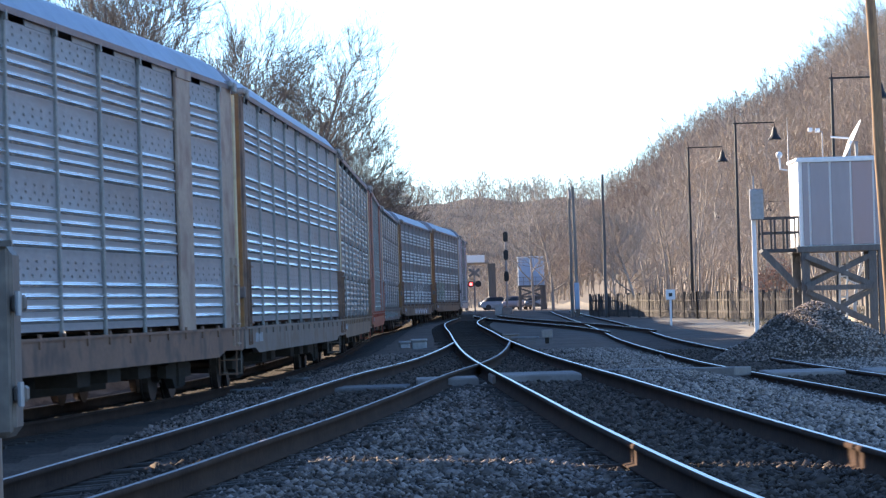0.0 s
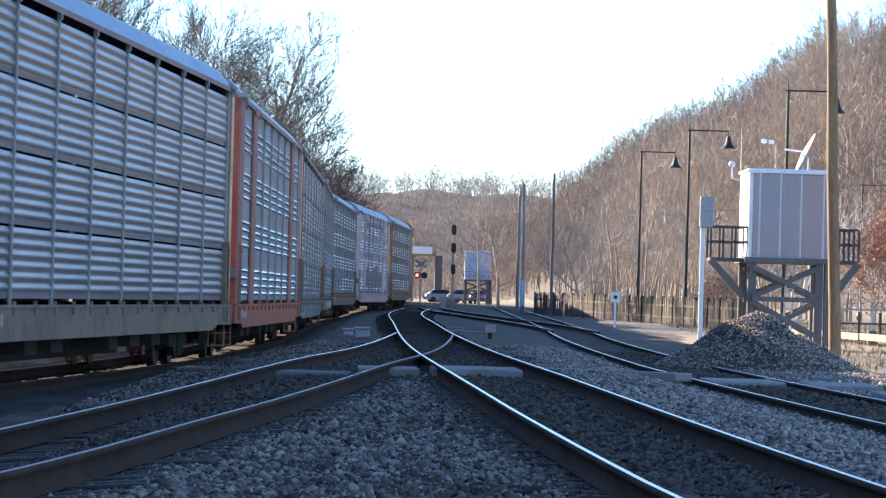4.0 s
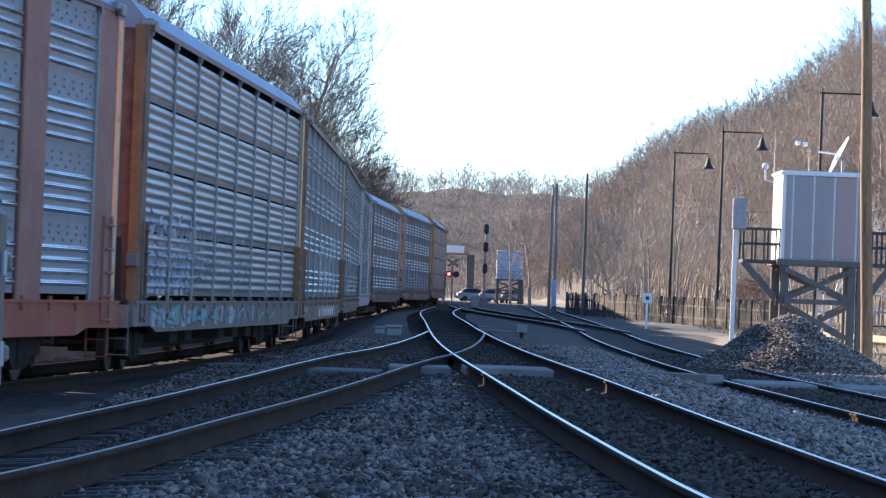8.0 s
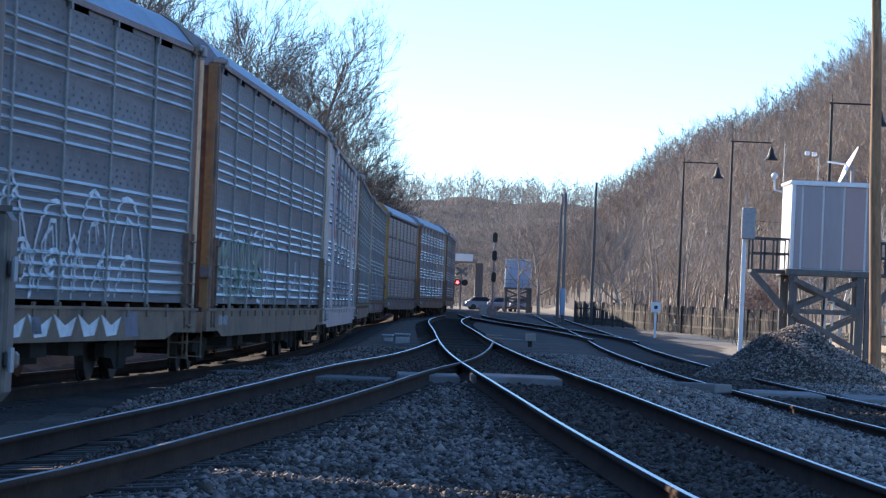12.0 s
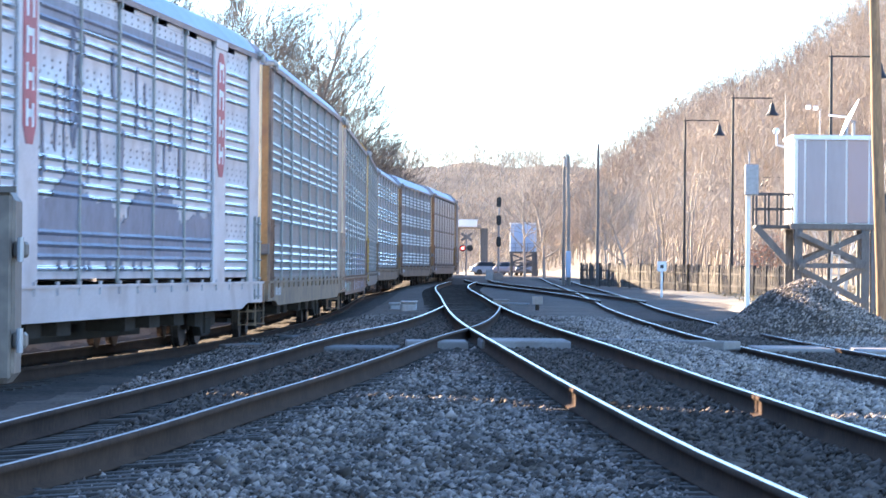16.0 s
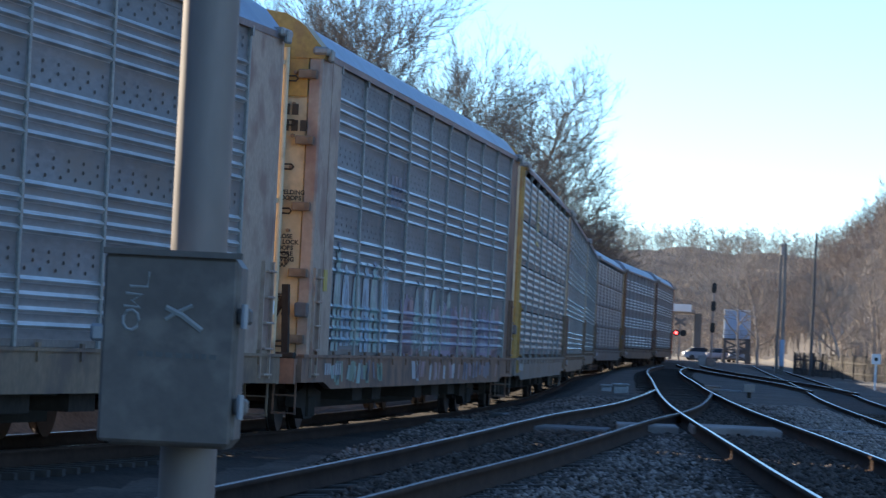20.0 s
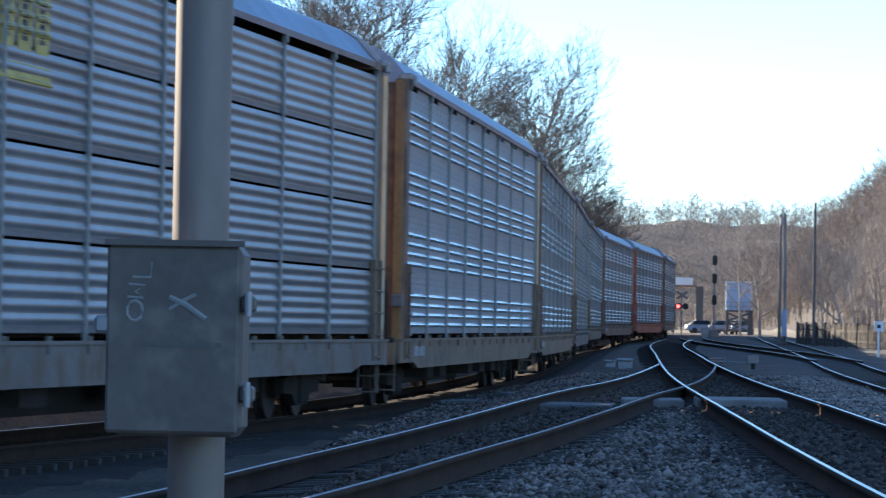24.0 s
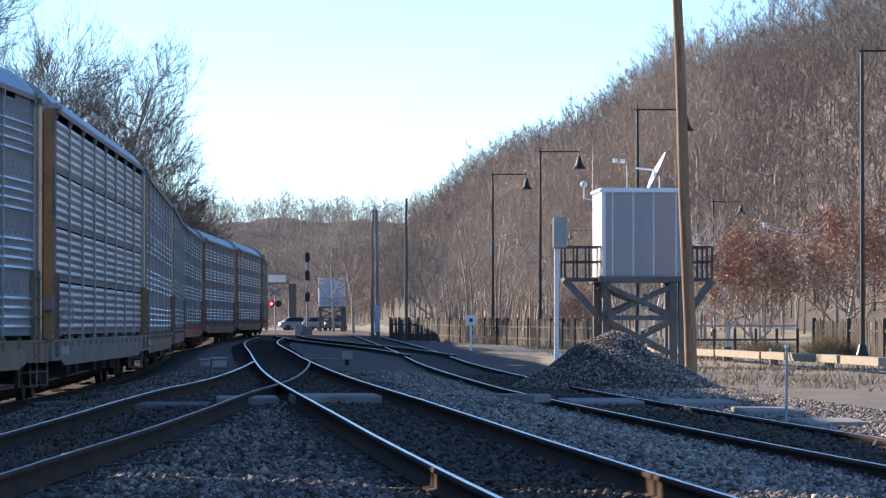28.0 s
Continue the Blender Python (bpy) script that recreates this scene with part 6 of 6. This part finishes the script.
def slab(x0, x1, y0, y1, z0, z1, label, material=CONCRETE, turn=0, name="crossing_slab"):
    th = tagged(new(name), label, "slab", "slabs of the foot crossing")
    cx, cy = (x0 + x1) / 2, (y0 + y1) / 2
    th.matrix_basis = pose(cx, cy, 0, 0, 0, turn)
    part("top", Geo().box(x0 - cx, x1 - cx, y0 - cy, y1 - cy, z0, z1, 0.02), material, th)
    return th


slab(0.47, 1.76, 53.0, 55.4, -0.05, 0.15, "worn pale concrete crossing slab between the rails", turn=1)
slab(-0.62, 0.28, 53.0, 54.8, -0.05, 0.13, "worn pale concrete crossing slab at the frog", turn=1)
slab(-1.75, -0.72, 51.4, 53.2, -0.15, 0.07, "worn grey timber crossing panel between the rails", PLANK, turn=-2)
slab(2.15, 4.72, 58.9, 59.5, -0.08, 0.07, "narrow pale concrete walk between the tracks", turn=-30)
slab(4.95, 6.12, 58.0, 60.6, -0.2, -0.03, "worn pale concrete crossing slab between the rails")
slab(6.42, 7.5, 56.4, 59.4, -0.2, -0.02, "worn concrete slab beside the outer rail", turn=-2)
slab(6.85, 7.7, 51.0, 53.6, -0.2, -0.02, "stepped concrete slab beside the outer rail", turn=-3)
slab(6.85, 7.65, 45.4, 47.6, -0.2, -0.03, "stepped concrete slab beside the outer rail", turn=-3)
slab(-5.0, -3.0, 69.5, 69.8, -0.45, -0.27, "grey timber plank walk towards the train", PLANK, turn=73)
slab(-3.9, -1.9, 73.15, 73.45, -0.4, -0.16, "grey timber plank walk towards the train", PLANK, turn=73)


# ---- junction box on a pipe, close to the camera ----
BOXM2 = mat("chalky_scuff", (0.30, 0.30, 0.29), 0.8, 0, 0.2, 40, 6.0)
BOXM3 = mat("dull_stencil_paint", (0.12, 0.116, 0.11), 0.7, 0, 0.2, 40, 6.0)


def junction_box():
    th = tagged(new("junction_box_post"), "grey metal junction box on a galvanised pipe post", "junction box")
    x, y = JBX, JBY
    part("pipe", smooth(Geo().tube([(x, y, -0.3), (x, y, 3.2)], 0.057, 24).mesh("pipe", PIPEM), 60), None, th)
    cx, w, yf = x + JBO, 0.130, y - 0.20
    box = part("case", Geo().box(cx - w, cx + w, yf, y - 0.05, JB0, JB1, 0.02), BOXM, th, "grey painted metal case")
    part("lid", Geo().box(cx - w - 0.006, cx + w - 0.004, yf - 0.012, yf - 0.001, JB0 + 0.006, JB1 - 0.004, 0.006), BOXM, box)
    part("rim", Geo().bar((cx - w - 0.01, yf - 0.012, JB1 + 0.002), (cx + w + 0.004, yf - 0.012, JB1 + 0.002), 0.02, 0.012), BOXM, box)
    for z in (JB0 + 0.085, JB1 - 0.115):
        hg = part("hinge", Geo().box(cx + w - 0.002, cx + w + 0.024, yf - 0.006, yf + 0.05, z - 0.016, z + 0.016, 0.006), BOXM, box)
        part("hinge_pin", Geo().tube([(cx + w + 0.013, yf - 0.01, z - 0.024), (cx + w + 0.013, yf - 0.01, z + 0.024)], 0.007, 8), STEELG, hg)
    part("latch", Geo().box(cx - w - 0.03, cx - w, yf - 0.01, yf + 0.03, JB0 + 0.2, JB0 + 0.235, 0.006), STEELG, box)
    part("clamp", Geo().tube([(x, y, JB1 - 0.05), (x, y, JB1 - 0.01)], 0.066, 20), STEELG, th)
    # unreadable raised stencil on the lid, as plain bars, and chalk scribbles
    rnd = random.Random(5)
    xx = cx - 0.063
    while xx < cx + 0.095:
        wd = rnd.uniform(0.008, 0.018)
        part("stencil_bar", Geo().box(xx, xx + wd * 0.8, yf - 0.0135, yf - 0.0121, JB1 - 0.202, JB1 - 0.192), BOXM3, box)
        xx += wd + 0.003
    ring = [(-0.08 + 0.016 * math.cos(q * 0.7), -0.132 + 0.02 * math.sin(q * 0.7)) for q in range(10)]
    for wd, pts in ((0.0035, ring), (0.003, [(-0.095, -0.105), (-0.062, -0.107), (-0.08, -0.094), (-0.06, -0.082), (-0.092, -0.08)]), (0.003, [(-0.085, -0.066), (-0.05, -0.066), (-0.048, -0.036)]), (0.006, [(-0.012, -0.104), (0.02, -0.118), (0.06, -0.146)]), (0.004, [(0.04, -0.098), (0.012, -0.112), (-0.012, -0.128)])):
        part("chalk_mark", Geo().tube([(cx + a, yf - 0.0118, JB1 + b) for a, b in pts], wd, 6), BOXM2, box, "pale chalk scribble")


JBX, JBY, JBO, JB0, JB1 = -0.957, 7.35, -0.02, 0.948, 1.325
junction_box()


# ---- steel mast further along the fence line ----
MASTM = mat("grey_mast_steel", (0.34, 0.295, 0.265), 0.55, 0.2, 0.25, 18, 2.0, 0.001, dirt=(0.17, 0.15, 0.135), dirt_at=0.57, stretch=(1, 1, 0.3))


def steel_mast():
    """Two upright channels joined by step bolts, with a bent bracket."""
    th = tagged(new("steel_mast"), "grey steel mast of two channels with step bolts", "mast")
    y = 7.6
    part("channel", Geo().box(-1.698, -1.656, y - 0.03, y + 0.03, -0.3, 3.4, 0.006), MASTM, th)
    part("channel", Geo().loft([[(-1.652, y, z), (-1.593, y, z), (-1.593, y + 0.012, z), (-1.640, y + 0.012, z), (-1.640, y + 0.05, z), (-1.652, y + 0.05, z)] for z in (-0.3, 3.4)]), MASTM, th)
    for k in range(9):
        z = 0.665 + k * 0.247
        b = part("step_bolt", Geo().tube([(-1.658, y - 0.012, z), (-1.614, y - 0.012, z - 0.004)], 0.0095, 10), MASTM, th)
        part("bolt_head", Geo().tube([(-1.616, y - 0.012, z - 0.004), (-1.603, y - 0.012, z - 0.005)], 0.0145, 6), MASTM, b)
    part("bracket", Geo().loft([[(-1.686, yy, 0.78), (-1.626, yy, 0.80), (-1.574, yy, 0.935), (-1.601, yy, 0.915), (-1.671, yy, 0.865)] for yy in (y - 0.05, y - 0.034)]), PIPEM, th, "pale bent bracket")


steel_mast()


# ---- ballast ----
def stones(rng, xy, z, size):
    """Angular stones as squashed, jittered octahedra: vertices and triangles."""
    n = len(xy)
    base = np.array([[1, 0, 0], [-1, 0, 0], [0, 1, 0], [0, -1, 0], [0, 0, 1], [0, 0, -1.0]])
    v = base[None] * rng.uniform(0.55, 1.25, (n, 6, 1)) + rng.normal(0, 0.22, (n, 6, 3))
    a = rng.uniform(0, 6.28, n)
    t = rng.uniform(-0.6, 0.6, n)
    c, s, ct, st_ = np.cos(a), np.sin(a), np.cos(t), np.sin(t)
    x, y, zz = v[..., 0], v[..., 1] * 0.75, v[..., 2] * 0.62
    y, zz = y * ct[:, None] - zz * st_[:, None], y * st_[:, None] + zz * ct[:, None]
    x, y = x * c[:, None] - y * s[:, None], x * s[:, None] + y * c[:, None]
    v = np.stack([x, y, zz], 2) * size[:, None, None]
    v[..., 0] += xy[:, 0, None]
    v[..., 1] += xy[:, 1, None]
    v[..., 2] += z[:, None]
    tri = np.array([[0, 2, 4], [2, 1, 4], [1, 3, 4], [3, 0, 4], [2, 0, 5], [1, 2, 5], [3, 1, 5], [0, 3, 5]])
    f = (np.arange(n) * 6)[:, None, None] + tri[None]
    return v.reshape(-1, 3), f.reshape(-1, 3)


def ballast_stones():
    rng = np.random.default_rng(7)
    n = 170000
    y = 13.5 + 76 * rng.uniform(0, 1, n) ** 1.8
    x = rng.uniform(-4.2, 9.2, n)
    keep = (x > -0.135 * y - 0.5) & (x < 0.175 * y + 0.6)
    x, y = x[keep], y[keep]
    hill = np.zeros(len(x))
    for tr, e in ((R_TRACK, 210), (L_TRACK, 98), (T_TRACK, 250)):
        off = np.abs(x - tr(np.clip(y, -20, e)))
        hill = np.maximum(hill, np.where((off < 0.82) & (off > 0.66), 1, 0))
    ok = hill < 0.5
    x, y = x[ok], y[ok]
    off = np.minimum(np.minimum(np.abs(x - R_TRACK(y)), np.abs(x - T_TRACK(y))), np.abs(x - L_TRACK(y)))
    thin = (off > 0.8) | (rng.uniform(0, 1, len(x)) < 0.9)
    x, y, off = x[thin], y[thin], off[thin]
    z = ground_z(x, y) - 0.015 + 0.05 * np.clip((off - 0.88) / 0.5, 0, 1) + rng.uniform(0, 0.02, len(x))
    size = rng.uniform(0.016, 0.046, len(x)) * (1 + 0.7 * (rng.uniform(0, 1, len(x)) > 0.96))
    patch = bumps(x, y * 0.6, 1.7) + 0.6 * bumps(x + 3, y, 0.55)
    grimy = (rng.uniform(0, 1, len(x)) < np.clip(0.9 - (off - 0.8) / 0.5, 0, 0.8)) | ((patch > 0.25) & (x < 2.6) & (rng.uniform(0, 1, len(x)) < 0.55))
    z = z + np.where(off < 0.8, 0.042, 0)
    oily = (off < 0.8) | grimy
    v, f = stones(rng, np.stack([x, y], 1)[oily], z[oily], size[oily] * 1.1)
    tagged(new("stained_ballast", raw_mesh("stained_ballast", v, f, OILSTONE)), "dark oil-stained stones between the rails", "ballast", kind="stuff")
    x, y, z, size = x[~oily], y[~oily], z[~oily], size[~oily]
    clean = x > 2.6
    for name, m, material, label in (("ballast_stones", ~clean, STONE, "dusty grey crushed stone ballast in the fork of the tracks"), ("clean_ballast_stones", clean, CLEANSTONE, "pale grey crushed stone ballast by the third track")):
        v, f = stones(rng, np.stack([x, y], 1)[m], z[m], size[m])
        tagged(new(name, raw_mesh(name, v, f, material)), label, "ballast", kind="stuff")


def ballast_pile():
    rng = np.random.default_rng(9)
    cx, cy, rx, ry, h = 7.20, 74.0, 2.15, 2.6, 0.93
    th = tagged(new("ballast_pile"), "heap of grey crushed stone beside the tracks", "stone heap")

    def height(u, w):
        r = np.sqrt(u * u + w * w)
        return h * np.clip(1 - r ** 1.7, 0, 1) ** 1.15 * (1 + 0.14 * np.sin(5 * u + 2) + 0.10 * np.sin(7 * w + 1) + 0.05 * np.sin(13 * u + 9 * w))
    k = 40
    u, w = np.meshgrid(np.linspace(-1.05, 1.05, k), np.linspace(-1.05, 1.05, k))
    z = height(u, w) - 0.17 + rng.normal(0, 0.015, u.shape)
    i = (np.arange(k - 1)[:, None] * k + np.arange(k - 1)[None]).ravel()
    f = np.stack([i, i + 1, i + k + 1, i + k], 1)
    part("core", raw_mesh("core", np.stack([(cx + u * rx).ravel(), (cy + w * ry).ravel(), z.ravel()], 1), f, BALLAST), None, th)
    n = 11000
    a, r = rng.uniform(0, 6.28, n), np.sqrt(rng.uniform(0, 1, n)) * 1.12
    u, w = np.cos(a) * r, np.sin(a) * r
    z = height(u, w) - 0.13 + rng.uniform(-0.01, 0.03, n)
    v, f = stones(rng, np.stack([cx + u * rx, cy + w * ry], 1), z, rng.uniform(0.02, 0.045, n))
    tagged(part("loose_stone", raw_mesh("loose_stone", v, f, CLEANSTONE), None, th), kind="stuff")


ballast_stones()
ballast_pile()


def dead_grass():
    """Tufts of dead grass along the fence and the gravel's edge."""
    rng = np.random.default_rng(13)
    n = 60000
    y = rng.uniform(70, 215, n)
    x = rng.uniform(7.5, 26, n)
    ok = (x > 8.2 + (y - 60) * 0.035) & (x < 0.21 * y + 2) & (np.sin(x * 1.7 + y * 0.6) + np.sin(y * 0.33) > rng.uniform(-1.2, 1.6, n))
    x, y = x[ok], y[ok]
    n = len(x)
    base = np.stack([x, y, terrain(x, y)], 1)
    hgt = rng.uniform(0.06, 0.22, (n, 1)) * np.where(rng.uniform(0, 1, (n, 1)) > 0.9, 1.8, 1.0)
    tip = base + np.concatenate([rng.normal(0, 0.10, (n, 2)), hgt], 1)
    s = np.concatenate([rng.normal(0, 0.009, (n, 2)), np.zeros((n, 1))], 1)
    v = np.stack([base - s, base + s, tip], 1).reshape(-1, 3)
    tagged(new("dead_grass", raw_mesh("dead_grass", v, np.arange(len(v)).reshape(-1, 3), GRASS)), "tufts of dead straw-coloured grass", "grass", kind="stuff")


dead_grass()


BUSHM = island(mat("orange_dry_stems", (0.56, 0.29, 0.13), 0.9, 0, 0.35, 5, 0.5), 0.5)


def dry_bush(seed, x, y, h, r, n, label, material):
    """A bush of fine dry stems fanning up from its foot."""
    rng = np.random.default_rng(seed)
    th = tagged(new("dry_bush"), label, "bush")
    th.matrix_basis = pose(x, y, float(terrain(x, y)))
    a, q = rng.uniform(0, 6.28, n), np.sqrt(rng.uniform(0, 1, n))
    foot = np.stack([np.cos(a) * q * r * 0.55, np.sin(a) * q * r * 0.55, np.full(n, -0.03)], 1)
    top = foot * 1.7 + np.concatenate([rng.normal(0, 0.12, (n, 2)), h * rng.uniform(0.45, 1.0, (n, 1)) * (1.05 - 0.5 * q[:, None])], 1)
    m = foot + (top - foot) * rng.uniform(0.4, 0.9, (n, 1))
    tip = m + rng.normal(0, 0.14, (n, 3)) * h * 0.6
    T = [(foot[i], top[i], 0.016) for i in range(n)] + [(m[i], tip[i], 0.014) for i in range(n)]
    v, f = twig_arrays(T, rng)
    tagged(part("brush", raw_mesh("brush", v, f, material), None, th), kind="stuff")


dry_bush(61, 14.95, 80.5, 1.75, 0.75, 2600, "tall orange-brown dry bush beside the gravel", BUSHM)
dry_bush(62, 15.9, 79.0, 1.5, 0.9, 2200, "tall orange-brown dry bush beside the gravel", BUSHM)
dry_bush(63, 14.7, 77.5, 0.7, 0.7, 1500, "low brown dry bush beside the gravel", GRASS)
dry_bush(64, 19.8, 126.0, 1.3, 1.2, 1400, "pale straw-coloured brush before the fence", GRASS)
dry_bush(65, 17.6, 126.5, 1.0, 1.1, 1200, "pale straw-coloured brush before the fence", GRASS)


def wires():
    """Slim grey service poles with slack pale wires."""
    tops = ((24.3, 175, 5.95), (27.9, 176, 6.2), (31.2, 175, 6.3), (35.5, 175, 6.2))
    for x, y, z in tops:
        th = tagged(new("service_pole"), "slim pale grey service pole behind the oaks", "pole", "service poles")
        part("shaft", Geo().tube([(x, y, float(terrain(x, y)) - 0.2), (x, y, z + 0.15)], 0.06, 8, 0.045), GREYPOLE, th)
        part("insulator", Geo().box(x - 0.09, x + 0.09, y - 0.09, y + 0.09, z - 0.1, z + 0.12, 0.02), WHITE, th, "white insulator")
    for (xa, ya, za), (xb, yb, zb) in zip(tops, tops[1:]):
        for dz, sag in ((0.0, 0.35), (-0.06, 0.5)):
            th = tagged(new("overhead_wire"), "slack pale overhead wire between service poles", "wire", "slack wires")
            pts = [(xa + (xb - xa) * q / 10, ya + (yb - ya) * q / 10, za + dz + (zb - za) * q / 10 - sag * 4 * (q / 10) * (1 - q / 10)) for q in range(11)]
            part("strand", Geo().tube(pts, 0.022, 5), WHITE, th)


wires()


def far_house():
    th = tagged(new("house"), "small white gabled house behind the trees", "house")
    x, y = 47.83, 330.0
    g0 = float(terrain(x, y))
    w, e, r = 1.9, 7.42, 9.15
    part("wall", Geo().loft([[(x - w, yy, g0 - 0.5), (x + w, yy, g0 - 0.5), (x + w, yy, e), (x, yy, r), (x - w, yy, e)] for yy in (y, y + 7)]), WHITE, th, "white clapboard wall")
    for s in (-1, 1):
        part("roof", Geo().loft([[(x + s * (w + 0.3), yy, e - 0.25), (x, yy, r + 0.05), (x, yy, r + 0.2), (x + s * (w + 0.3), yy, e - 0.08)] for yy in (y - 0.4, y + 7.4)]), GREYPOLE, th, "grey roof slope")
    part("chimney", Geo().box(x - 0.7, x - 0.2, y + 2, y + 2.5, r - 0.6, r + 0.9, 0.02), PAINT["brown"], th)
    for wz in (e - 1.3,):
        wd = part("window", Geo().box(x - 0.45, x + 0.45, y - 0.05, y + 0.02, wz, wz + 1.1, 0.01), BLACK, th, "dark window")
        part("frame", Geo().box(x - 0.55, x + 0.55, y - 0.08, y - 0.05, wz - 0.1, wz, 0.005), STEELG, wd)


far_house()


def motions():
    """The train rolls towards and past the camera."""
    for i, car in enumerate(CARS):
        mid = JOINT0 + (i - 2) * CAR - CAR / 2 + SLACK.get(i, 0.0)
        walk(car, [(t, car_pose(mid - float(gone(t)))) for t in range(0, 29)])


motions()
